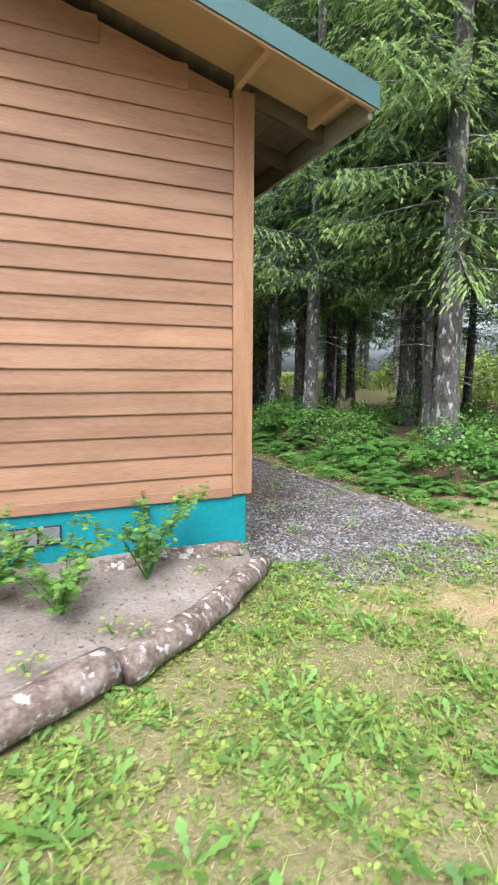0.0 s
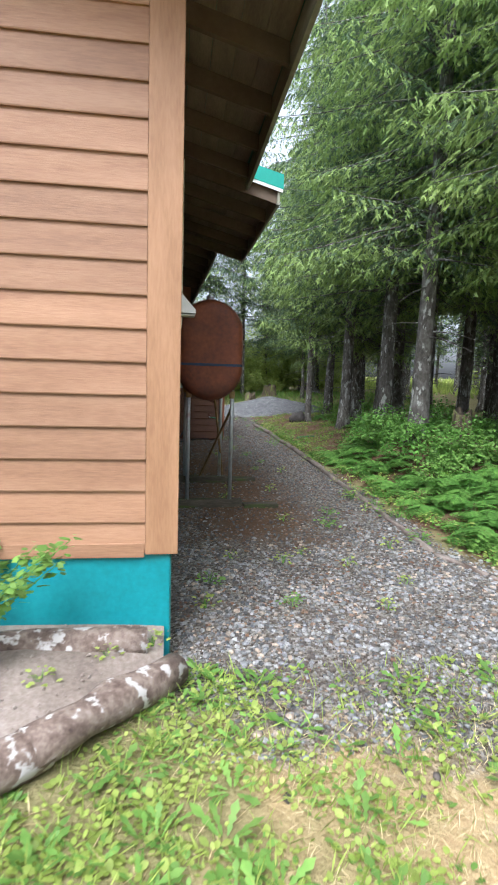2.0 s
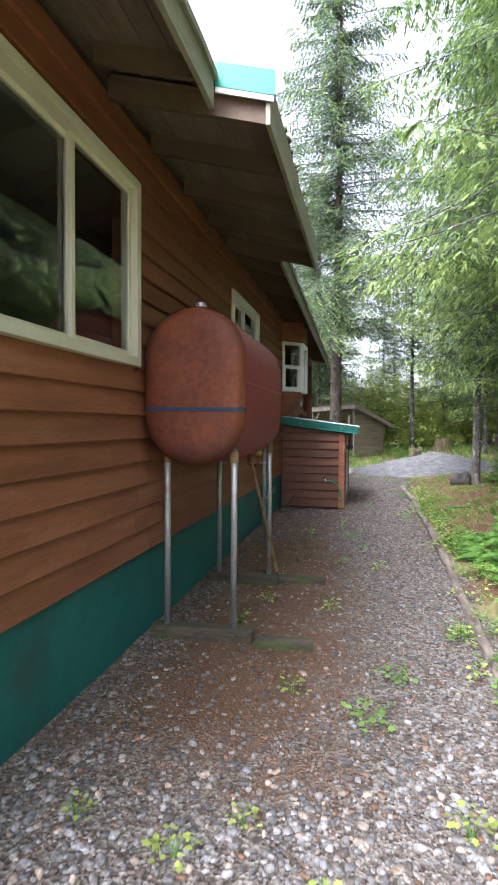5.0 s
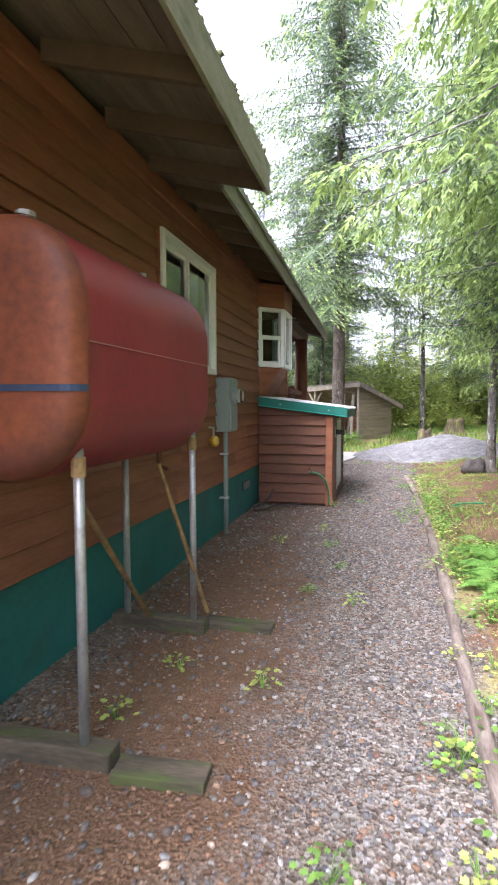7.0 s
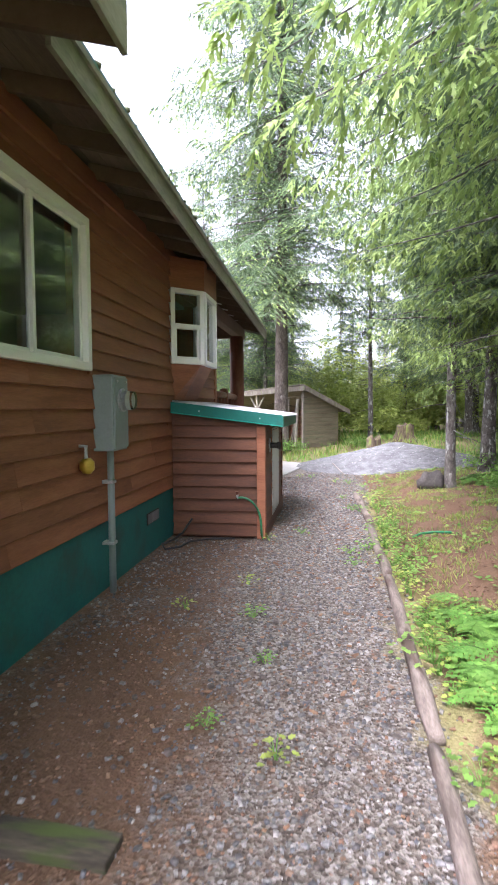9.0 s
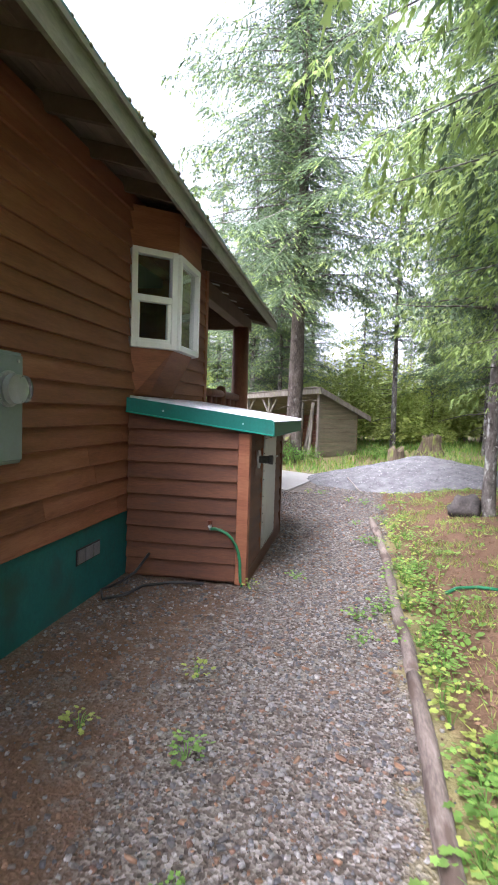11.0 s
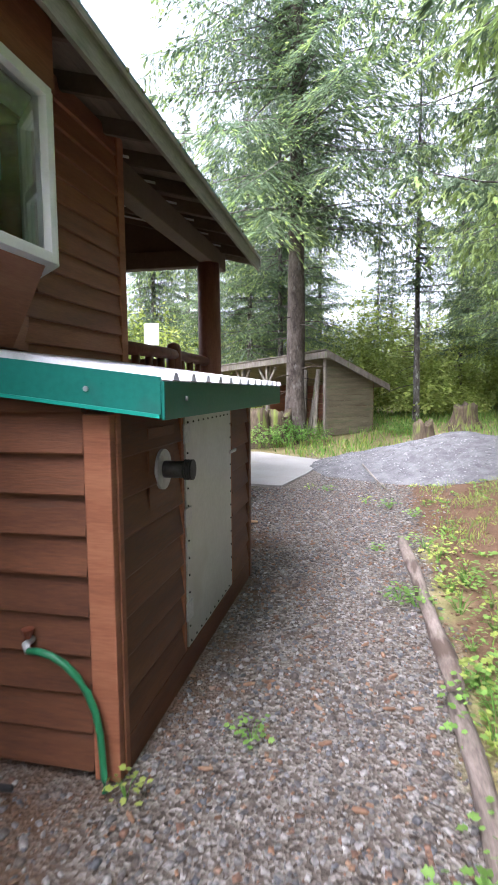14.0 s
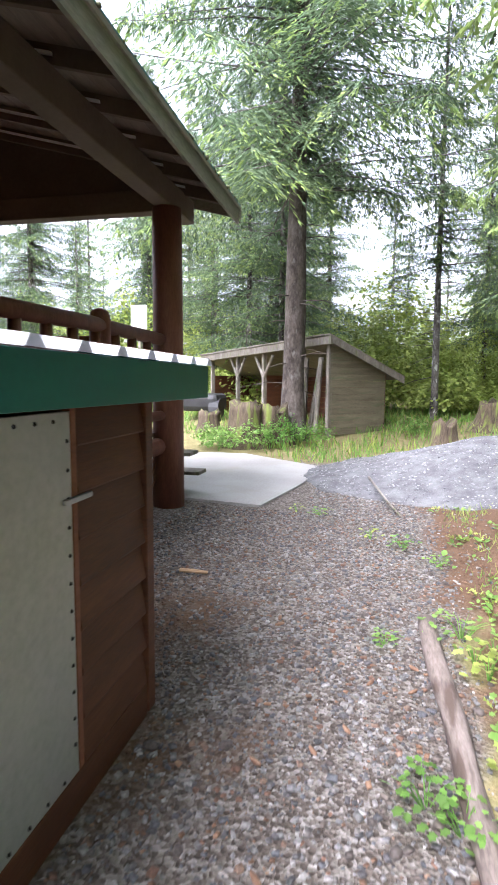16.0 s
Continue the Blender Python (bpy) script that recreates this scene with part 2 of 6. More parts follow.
HOSE = mat("green_garden_hose", [(0.012, 0.12, 0.05), (0.02, 0.17, 0.07)], 0.4, 5, 60, 0.02)
BLACK = mat("black_rubber", [(0.015, 0.015, 0.015), (0.03, 0.03, 0.03)], 0.6, 5, 60, 0.1)
BLUE = mat("blue_strap", [(0.02, 0.035, 0.07), (0.035, 0.055, 0.1)], 0.7, 5, 60, 0.1)
BRASS = mat("yellow_brass", [(0.45, 0.3, 0.04), (0.55, 0.38, 0.06)], 0.4, 5, 60, 0.05, metal=0.5)
RUSTY_PIPE = mat("dull_grey_pipe", [(0.05, 0.048, 0.045), (0.1, 0.096, 0.09)], 0.5, 8, 50, 0.2, metal=0.5)
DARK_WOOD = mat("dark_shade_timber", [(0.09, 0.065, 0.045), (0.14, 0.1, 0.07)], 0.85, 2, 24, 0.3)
PLASTER = mat("interior_plaster", [(0.3, 0.28, 0.25), (0.36, 0.34, 0.3)], 0.9, 1, 20, 0.05)
CURTAIN = mat("grey_curtain", [(0.3, 0.32, 0.31), (0.4, 0.42, 0.41)], 0.9, 1, 30, 0.1, stretch=(1, 8, 0.3))

# Teal concrete again, weathered greener and darkened: side shade put into the colour.
SHADED_TEAL = mat("weathered_shaded_teal_concrete", [(0.010, 0.095, 0.088), (0.014, 0.125, 0.115), (0.022, 0.15, 0.14)], 0.7, 1.5, 30, 0.35, rnd=0.0, dirt=((0.04, 0.06, 0.045), 2.4, 0.55, 0.85))
PINK = mat("scuffed_pink_paint", [(0.42, 0.2, 0.19), (0.5, 0.27, 0.25)], 0.6, 6, 60, 0.1)
VENT_GREY = mat("grey_vent_screen", [(0.13, 0.12, 0.125), (0.2, 0.185, 0.19)], 0.7, 6, 60, 0.2, rnd=0.15)


def glass(name):
    m = bpy.data.materials.new(name)
    m.use_nodes = True
    b = m.node_tree.nodes["Principled BSDF"]
    b.inputs["Base Color"].default_value = (0.9, 0.95, 0.93, 1)
    b.inputs["Roughness"].default_value = 0.02
    b.inputs["IOR"].default_value = 1.5
    b.inputs["Transmission Weight"].default_value = 1.0
    return m


GLASS = glass("window_glass")


# ---- small builders ----
def world_at(ob):
    v = Vector((0, 0, 0))
    while ob:
        v += ob.location
        ob = ob.parent
    return v


def link_mesh(name, bm, material, parent=None, label="", smooth=False):
    me = bpy.data.meshes.new(name)
    if parent:
        bmesh.ops.translate(bm, verts=bm.verts, vec=-world_at(parent))
    bm.to_mesh(me)
    bm.free()
    for p in me.polygons:
        p.use_smooth = smooth
    for one in (material if isinstance(material, (list, tuple)) else [material]):
        me.materials.append(one)
    ob = new(name, me)
    if parent:
        ob.parent = parent
    if label:
        ob["label"] = label
    return ob


def part(name, bm, material, parent, label="", smooth=False):
    """One mesh under a thing or a part; bm in world metres."""
    return link_mesh(name, bm, material, parent, label, smooth)


def setting(name, bm, material, label, category, smooth=False):
    return tagged(link_mesh(name, bm, material, None, "", smooth), label, category, kind="structure")


def thing(name, label, category, at, group=""):
    ob = new(name)
    ob.location = at
    return tagged(ob, label, category, group)


def box(x0, x1, y0, y1, z0, z1, bevel=0.0, bm=None):
    bm2 = bmesh.new()
    bmesh.ops.create_cube(bm2, size=1)
    for v in bm2.verts:
        v.co = ((x0 + x1) / 2 + v.co.x * (x1 - x0), (y0 + y1) / 2 + v.co.y * (y1 - y0), (z0 + z1) / 2 + v.co.z * (z1 - z0))
    if bevel:
        bmesh.ops.bevel(bm2, geom=bm2.edges[:], offset=bevel, segments=2, affect="EDGES", profile=0.5)
    if bm is None:
        return bm2
    return join(bm, bm2)


def join(bm, other):
    me = bpy.data.meshes.new("tmp")
    other.to_mesh(me)
    other.free()
    bm.from_mesh(me)
    bpy.data.meshes.remove(me)
    return bm


def prism(points, y0, y1, axis="y"):
    """A solid from an outline in (x, z) pushed along y, in (y, z) along x, or in (x, y) along z."""
    bm = bmesh.new()
    put = {"y": lambda a, b, c: (a, c, b), "x": lambda a, b, c: (c, a, b), "z": lambda a, b, c: (a, b, c)}[axis]
    lo = [bm.verts.new(put(a, b, y0)) for a, b in points]
    hi = [bm.verts.new(put(a, b, y1)) for a, b in points]
    k = len(points)
    bm.faces.new(lo)
    bm.faces.new(hi[::-1])
    for i in range(k):
        bm.faces.new((lo[i], hi[i], hi[(i + 1) % k], lo[(i + 1) % k]))
    bmesh.ops.recalc_face_normals(bm, faces=bm.faces)
    return bm


def tube(points, radii, seg=10, bm=None, wobble=0.0, cap=True):
    """A round bar along points, with a radius at each."""
    bm = bm or bmesh.new()
    pts = [Vector(p) for p in points]
    if not isinstance(radii, (list, tuple)):
        radii = [radii] * len(pts)
    rings = []
    for i, p in enumerate(pts):
        d = (pts[min(i + 1, len(pts) - 1)] - pts[max(i - 1, 0)]).normalized()
        side = d.cross(Vector((0, 0, 1)) if abs(d.z) < 0.9 else Vector((0, 1, 0))).normalized()
        up = side.cross(d)
        ring = []
        for k in range(seg):
            a = 2 * math.pi * k / seg
            r = radii[i] * (1 + wobble * noise.noise(Vector((p.x * 3 + math.cos(a), p.y * 3 + math.sin(a), p.z * 1.7))))
            ring.append(bm.verts.new(p + (side * math.cos(a) + up * math.sin(a)) * r))
        rings.append(ring)
    for a, b in zip(rings, rings[1:]):
        for k in range(seg):
            bm.faces.new((a[k], a[(k + 1) % seg], b[(k + 1) % seg], b[k]))
    if cap:
        bm.faces.new(rings[0][::-1])
        bm.faces.new(rings[-1])
    bmesh.ops.recalc_face_normals(bm, faces=bm.faces)
    return bm


def raw_mesh(name, verts, size, mats, index=None, smooth=False):
    """A mesh of separate faces, each of size corners, from one array of corners."""
    me = bpy.data.meshes.new(name)
    count = len(verts) // size
    me.vertices.add(len(verts))
    me.vertices.foreach_set("co", np.asarray(verts, np.float32).ravel())
    me.loops.add(len(verts))
    me.loops.foreach_set("vertex_index", np.arange(len(verts), dtype=np.int32))
    me.polygons.add(count)
    me.polygons.foreach_set("loop_start", np.arange(0, len(verts), size, dtype=np.int32))
    for one in mats:
        me.materials.append(one)
    if index is not None:
        me.polygons.foreach_set("material_index", np.asarray(index, np.int32))
    me.update(calc_edges=True)
    me.validate()
    return me


def unit(v):
    return v / np.maximum(np.linalg.norm(v, axis=1, keepdims=True), 1e-6)


def blades(p, d, up, length, width, fat=0.45, fold=0.0):
    """Pointed leaves as corners of quads: from p along d, flat across up."""
    d = unit(d)
    s = unit(np.cross(d, up))
    n = np.cross(s, d)
    length, width = np.asarray(length)[:, None], np.asarray(width)[:, None]
    mid = p + d * length * fat
    out = np.stack([p, mid + s * width / 2 + n * width * fold, p + d * length, mid - s * width / 2 + n * width * fold], 1)
    return out.reshape(-1, 3)


def leaf_shape(p, d, up, length, width, outline):
    """Flat leaves after an outline of (along, across) shares: corners of equal polygons."""
    d = unit(d)
    s = unit(np.cross(d, up))
    n = np.cross(s, d)
    length, width = np.asarray(length)[:, None], np.asarray(width)[:, None]
    rows = [p + d * length * a + s * width * b - n * length * 0.18 * a * a for a, b in outline]
    return np.stack(rows, 1).reshape(-1, 3)


ROUND_LEAF = [(0, 0), (0.25, 0.36), (0.6, 0.5), (0.88, 0.26), (1, 0), (0.88, -0.26), (0.6, -0.5), (0.25, -0.36)]
LOBED_LEAF = [(0, 0), (0.2, 0.5), (0.45, 0.32), (0.6, 0.55), (0.78, 0.2), (1, 0), (0.78, -0.2), (0.6, -0.55), (0.45, -0.32), (0.2, -0.5)]
TOOTHED_LEAF = [(0, 0.05), (0.25, 0.28), (0.3, 0.12), (0.5, 0.45), (0.55, 0.22), (0.76, 0.5), (1, 0), (0.76, -0.5), (0.55, -0.22), (0.5, -0.45), (0.3, -0.12), (0.25, -0.28), (0, -0.05)]
SPRIG = [(0, 0.03), (0.22, 0.5), (0.2, 0.06), (0.5, 0.52), (0.48, 0.06), (0.78, 0.42), (0.74, 0.05), (1, 0), (0.74, -0.05), (0.78, -0.42), (0.48, -0.06), (0.5, -0.52), (0.2, -0.06), (0.22, -0.5), (0, -0.03)]



# ---- ground ----
def smooth01(v, a, b):
    t = np.clip((np.asarray(v, float) - a) / (b - a), 0, 1)
    return t * t * (3 - 2 * t)


def rough_noise(x, y, s, seed=0):
    """Cheap smooth noise from crossed waves."""
    r = np.random.RandomState(seed)
    out = 0
    for k in range(6):
        a, f, q = r.uniform(0, 6.28), r.uniform(0.6, 1.7) / s, r.uniform(0, 6.28)
        out = out + np.sin((x * np.cos(a) + y * np.sin(a)) * f * 6.28 + q)
    return out / 6


def ground_z(x, y):
    x, y = np.asarray(x, float), np.asarray(y, float)
    z = 0.05 + 0.0 * x
    z = z + smooth01(y, 22.3, 27) * 0.36
    bank = smooth01(x, 4.3, 6.4) * (0.42 - 0.24 * smooth01(y, 10, 15)) * (1 - smooth01(y, 19, 26) * 0.6)
    z = z + bank * smooth01(y, -2, 4)
    z = z + 0.35 * np.exp(-((x - 5.9) ** 2 + (y - 9.6) ** 2) / 0.5)
    z = z + smooth01(np.hypot(x - 3, y - 12), 25, 70) * 0.5
    wild = np.maximum(smooth01(x, 4.4, 6), smooth01(y, 22, 27))
    z = z + rough_noise(x, y, 2.3, 3) * 0.05 * wild + rough_noise(x, y, 0.9, 4) * 0.012
    return z


def near_far(lo, hi, step, reach):
    core = np.arange(lo, hi + step / 2, step)
    out, s = [], step
    a = lo
    while a > -reach:
        s *= 1.28
        a -= s
        out.append(a)
    left = out[::-1]
    out, s, a = [], step, hi
    while a < reach:
        s *= 1.28
        a += s
        out.append(a)
    return np.array(left + list(core) + out)


gx, gy = near_far(-3, 9, 0.12, 900), near_far(-2, 30, 0.12, 900)
GX, GY = np.meshgrid(gx, gy)
GZ = ground_z(GX, GY)
gw = len(gx)
gi = (np.arange(len(gy) - 1)[:, None] * gw + np.arange(gw - 1)[None, :]).ravel()
ground_mesh = bpy.data.meshes.new("ground")
ground_mesh.from_pydata(np.stack([GX.ravel(), GY.ravel(), GZ.ravel()], 1).tolist(), [], np.stack([gi, gi + 1, gi + gw + 1, gi + gw], 1).tolist())
wob = rough_noise(GX, GY, 1.6, 8) * 0.25 + rough_noise(GX, GY, 0.5, 9) * 0.12


def gravel_amount(x, y, w=0.0):
    right = 4.25 + 0.7 * smooth01(y, 15.8, 18.2) + 3.2 * smooth01(y, 18.2, 21.5)
    g = smooth01(right - x + w, -0.12, 0.18) * smooth01(x, -1.5, 1.2)
    start = 3.35 + 0.55 * (2.6 - np.minimum(x, 4)) * 0.6
    g = g * smooth01(y - start + w, -0.7, 0.5)
    return g * (1 - smooth01(y + w, 22.0, 23.0))


def needle_shade_amount(x, y, w=0.0):
    mid = smooth01(x + w, 4.2, 4.5) * (1 - smooth01(x + w, 6.0, 7.5)) * smooth01(y, 3.8, 6.5) * (1 - smooth01(y, 19, 22))
    under = 0.9 * np.exp(-((x - 2.6) / 0.75) ** 2) * smooth01(y, 5.2, 6.6) * (1 - smooth01(y, 9, 11))
    forest = 0.8 * smooth01(x, 6.5, 8) * (1 - smooth01(x, 17, 21)) * (1 - smooth01(y, 18, 23))
    # Brown litter along the wall, largely shade put into the ground colour.
    wall_shade = 0.6 * (1 - smooth01(x + w, 2.6, 3.4)) * smooth01(y, 8.5, 10.5) * (1 - smooth01(y, 16, 18))
    return np.clip(mid + under + forest + wall_shade + 0.45 * smooth01(-w, 0.0, 0.28) * smooth01(y, 4, 6), 0, 1)


for key, value in (("gravel", gravel_amount(GX, GY, wob)), ("needles_shade", needle_shade_amount(GX, GY, wob)),
                   ("straw", smooth01(GX + wob * 2 - 0.25 * (3 - GY), 1.2, 3.2) * (1 - smooth01(GY, 3.4, 4.6)) * 0.85)):
    at = ground_mesh.attributes.new(key, "FLOAT", "POINT")
    at.data.foreach_set("value", np.asarray(value, np.float32).ravel())


def ground_material():
    m = bpy.data.materials.new("ground_surface")
    m.use_nodes = True
    n, l = m.node_tree.nodes, m.node_tree.links
    b = n["Principled BSDF"]
    tc = n.new("ShaderNodeTexCoord")

    def noise_ramp(scale, cols, detail=8):
        t = n.new("ShaderNodeTexNoise")
        t.inputs["Scale"].default_value, t.inputs["Detail"].default_value, t.inputs["Roughness"].default_value = scale, detail, 0.7
        l.new(tc.outputs["Object"], t.inputs["Vector"])
        r = n.new("ShaderNodeValToRGB")
        e = r.color_ramp.elements
        e[0].position, e[1].position = 0.32, 0.68
        e[0].color, e[1].color = (*cols[0], 1), (*cols[-1], 1)
        if len(cols) > 2:
            e.new(0.5).color = (*cols[1], 1)
        t2 = n.new("ShaderNodeTexNoise")
        t2.inputs["Scale"].default_value, t2.inputs["Detail"].default_value, t2.inputs["Roughness"].default_value = scale * 9, 6, 0.75
        l.new(tc.outputs["Object"], t2.inputs["Vector"])
        half = n.new("ShaderNodeMix")
        half.inputs[0].default_value = 0.5
        l.new(t.outputs[0], half.inputs[2])
        l.new(t2.outputs[0], half.inputs[3])
        e[0].position, e[1].position = 0.38, 0.62
        l.new(half.outputs[0], r.inputs[0])
        return r.outputs[0]

    def pebbles(scale):
        v = n.new("ShaderNodeTexVoronoi")
        v.inputs["Scale"].default_value = scale
        l.new(tc.outputs["Object"], v.inputs["Vector"])
        return v

    def mixed(fac, a, c):
        x = n.new("ShaderNodeMix")
        x.data_type = "RGBA"
        l.new(fac, x.inputs[0])
        l.new(a, x.inputs[6])
        l.new(c, x.inputs[7])
        return x.outputs[2]

    def field(name, scale, spread):
        a = n.new("ShaderNodeAttribute")
        a.attribute_name = name
        t = n.new("ShaderNodeTexNoise")
        t.inputs["Scale"].default_value, t.inputs["Detail"].default_value = scale, 6
        l.new(tc.outputs["Object"], t.inputs["Vector"])
        s = n.new("ShaderNodeMath")
        s.operation = "ADD"
        l.new(a.outputs["Fac"], s.inputs[0])
        l.new(t.outputs[0], s.inputs[1])
        r = n.new("ShaderNodeMapRange")
        r.inputs[1].default_value, r.inputs[2].default_value = 1.0 - spread, 1.0 + spread
        l.new(s.outputs[0], r.inputs[0])
        return r.outputs[0]

    grass = noise_ramp(6, [(0.14, 0.13, 0.05), (0.28, 0.235, 0.115), (0.42, 0.34, 0.19)])
    straw = noise_ramp(9, [(0.3, 0.2, 0.1), (0.42, 0.32, 0.17), (0.5, 0.42, 0.24)])
    needles_shade = noise_ramp(30, [(0.09, 0.052, 0.03), (0.175, 0.108, 0.066), (0.28, 0.19, 0.125)])
    v = pebbles(62)
    stone = n.new("ShaderNodeValToRGB")
    e = stone.color_ramp.elements
    e[0].color, e[1].color = (0.06, 0.048, 0.038, 1), (0.27, 0.25, 0.225, 1)
    e.new(0.5).color = (0.145, 0.122, 0.1, 1)
    sep = n.new("ShaderNodeSeparateColor")
    l.new(v.outputs["Color"], sep.inputs[0])
    l.new(sep.outputs[0], stone.inputs[0])
    col = mixed(field("straw", 3, 0.25), grass, straw)
    on_gravel = field("gravel", 5, 0.25)
    col = mixed(on_gravel, col, stone.outputs[0])
    col = mixed(field("needles_shade", 6, 0.3), col, needles_shade)
    l.new(col, b.inputs["Base Color"])
    b.inputs["Roughness"].default_value = 0.95
    b.inputs["Specular IOR Level"].default_value = 0.2
    bp = n.new("ShaderNodeBump")
    bp.inputs["Strength"].default_value, bp.inputs["Distance"].default_value = 0.8, 0.02
    relief = n.new("ShaderNodeMath")
    relief.operation = "MULTIPLY"
    l.new(v.outputs["Distance"], relief.inputs[0])
    l.new(on_gravel, relief.inputs[1])
    crumbs = n.new("ShaderNodeTexNoise")
    crumbs.inputs["Scale"].default_value, crumbs.inputs["Detail"].default_value = 55, 8
    l.new(tc.outputs["Object"], crumbs.inputs["Vector"])
    both = n.new("ShaderNodeMath")
    both.operation = "ADD"
    l.new(relief.outputs[0], both.inputs[0])
    l.new(crumbs.outputs[0], both.inputs[1])
    l.new(both.outputs[0], bp.inputs["Height"])
    l.new(bp.outputs[0], b.inputs["Normal"])
    return m


ground_mesh.materials.append(ground_material())
for poly in ground_mesh.polygons:
    poly.use_smooth = True
tagged(new("ground", ground_mesh), "gravel path, brown spruce litter and weedy grass ground", "ground", kind="structure")


def gz(x, y):
    return float(ground_z(x, y))

# ---- house: walls and foundation ----
WX, WY0, WY1, WEST = 1.85, 3.95, 15.86, -6.2
LAP, SILL = 0.1535, 0.63
EAVE_X, EAVE_Z, PITCH = 2.47, 3.26, 0.264
RIDGE_X = -2.2


def under_roof(x):
    return EAVE_Z + PITCH * (EAVE_X - x)


OPENINGS = [(5.53, 7.05, 1.86, 3.03), (9.57, 11.05, 1.84, 2.97), (13.33, 14.56, 2.08, 2.95)]


def wall_around(x0, x1, y0, y1, z0, z1, holes):
    bm = bmesh.new()
    y = y0
    for a, b, lo, hi in holes:
        box(x0, x1, y, a, z0, z1, bm=bm)
        box(x0, x1, a, b, z0, lo, bm=bm)
        box(x0, x1, a, b, hi, z1, bm=bm)
        y = b
    return box(x0, x1, y, y1, z0, z1, bm=bm)


TOP = under_roof(WX) - 0.01
wall_east = setting("wall_east", wall_around(WX - 0.165, WX - 0.025, WY0 + 0.025, WY1, SILL, TOP, OPENINGS), STAIN_Y, "long side wall of lapped cedar boards, shade put into their red-brown", "wall")
gable = [(WEST, SILL), (WX - 0.17, SILL), (WX - 0.17, under_roof(WX - 0.17) - 0.01), (RIDGE_X, under_roof(RIDGE_X) - 0.01), (WEST, under_roof(RIDGE_X) - PITCH * (RIDGE_X - WEST) - 0.01)]
wall_south = setting("wall_south", prism(gable, WY0 + 0.025, WY0 + 0.165), STAIN, "gable wall of lapped tan cedar boards above teal foundation", "wall")
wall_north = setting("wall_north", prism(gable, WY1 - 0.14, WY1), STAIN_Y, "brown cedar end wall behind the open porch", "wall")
setting("wall_west", box(WEST - 0.14, WEST, WY0, WY1, SILL, 2.9), STAIN_Y, "far brown cedar wall of the house", "wall")
setting("floor", box(WEST, WX - 0.17, WY0 + 0.17, WY1 - 0.15, SILL - 0.1, SILL + 0.08), PLASTER, "plain floor inside the house", "floor")
setting("ceiling", box(WEST, WX - 0.17, WY0 + 0.17, WY1 - 0.15, 3.12, 3.16), PLASTER, "plain pale ceiling inside the house", "ceiling")
setting("wall_inside", box(-1.6, -1.5, WY0 + 0.17, WY1 - 0.15, SILL + 0.08, 3.12), PLASTER, "plain pale wall inside the rooms", "wall")
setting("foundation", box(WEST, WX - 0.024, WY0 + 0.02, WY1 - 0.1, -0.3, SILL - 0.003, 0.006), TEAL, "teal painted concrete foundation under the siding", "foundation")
setting("foundation_side", box(WX - 0.2, WX - 0.018, WY0 + 0.024, WY1, -0.3, SILL - 0.004, 0.004), SHADED_TEAL, "weathered foundation along the side, shade put into its dark green", "foundation")


def lap_board(length, lap=LAP, fat=1.0):
    """A bevelled siding board along +x, thick at its lower edge, facing -y."""
    p = [(-0.002, 0), (-0.025 * fat, 0.0), (-0.027 * fat, 0.006), (-0.011, lap + 0.014), (-0.002, lap + 0.014)]
    bm = bmesh.new()
    a = [bm.verts.new((0, y, z)) for y, z in p]
    b = [bm.verts.new((length, y, z)) for y, z in p]
    bm.faces.new(a)
    bm.faces.new(b[::-1])
    for i in range(len(p)):
        bm.faces.new((a[i], b[i], b[(i + 1) % len(p)], a[(i + 1) % len(p)]))
    bmesh.ops.recalc_face_normals(bm, faces=bm.faces)
    return bm


def clad(parent, length, m, rot, origin, z, lap=LAP, fat=1.0):
    me = bpy.data.meshes.new("plank")
    bm = lap_board(length, lap, fat)
    bm.to_mesh(me)
    bm.free()
    me.materials.append(m)
    ob = new("plank", me)
    ob.parent = parent
    ob.matrix_local = Matrix.Translation((origin[0], origin[1], z)) @ pose(0, 0, 0, random.uniform(-0.3, 0.3), 0, rot)


rng = random.Random(4)
# gable planks: each course runs on to the roof
course = 0
while SILL + course * LAP < 4.5:
    z = SILL + course * LAP
    right = WX - 0.145
    if z + LAP > under_roof(right):
        right = EAVE_X - (z + LAP - EAVE_Z) / PITCH
    left = max(WEST, RIDGE_X - (right - RIDGE_X))
    x = right
    cut = rng.uniform(1.9, 3.6)
    while x > left + 0.3:
        a = max(left, x - cut)
        clad(wall_south, x - a - 0.002, STAIN, 0, (a, WY0 + 0.027), z)
        x, cut = a, rng.uniform(2.6, 4.2)
    course += 1
# side planks, broken by the windows
course = 0
while SILL + course * LAP < TOP - 0.05:
    z = SILL + course * LAP
    spans, y = [], WY0 + 0.02
    for a, b, lo, hi in OPENINGS:
        if min(hi, z + LAP) - max(lo, z) > LAP * 0.5:
            spans.append((y, a - 0.045))
            y = b + 0.045
    spans.append((y, WY1 - 0.1))
    for a, b in spans:
        while b - a > 0.05:
            c = min(b, a + rng.uniform(2.4, 4.4))
            if b - c < 0.7:
                c = b
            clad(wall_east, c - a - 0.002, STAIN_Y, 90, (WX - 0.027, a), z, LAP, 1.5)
            a = c
    course += 1

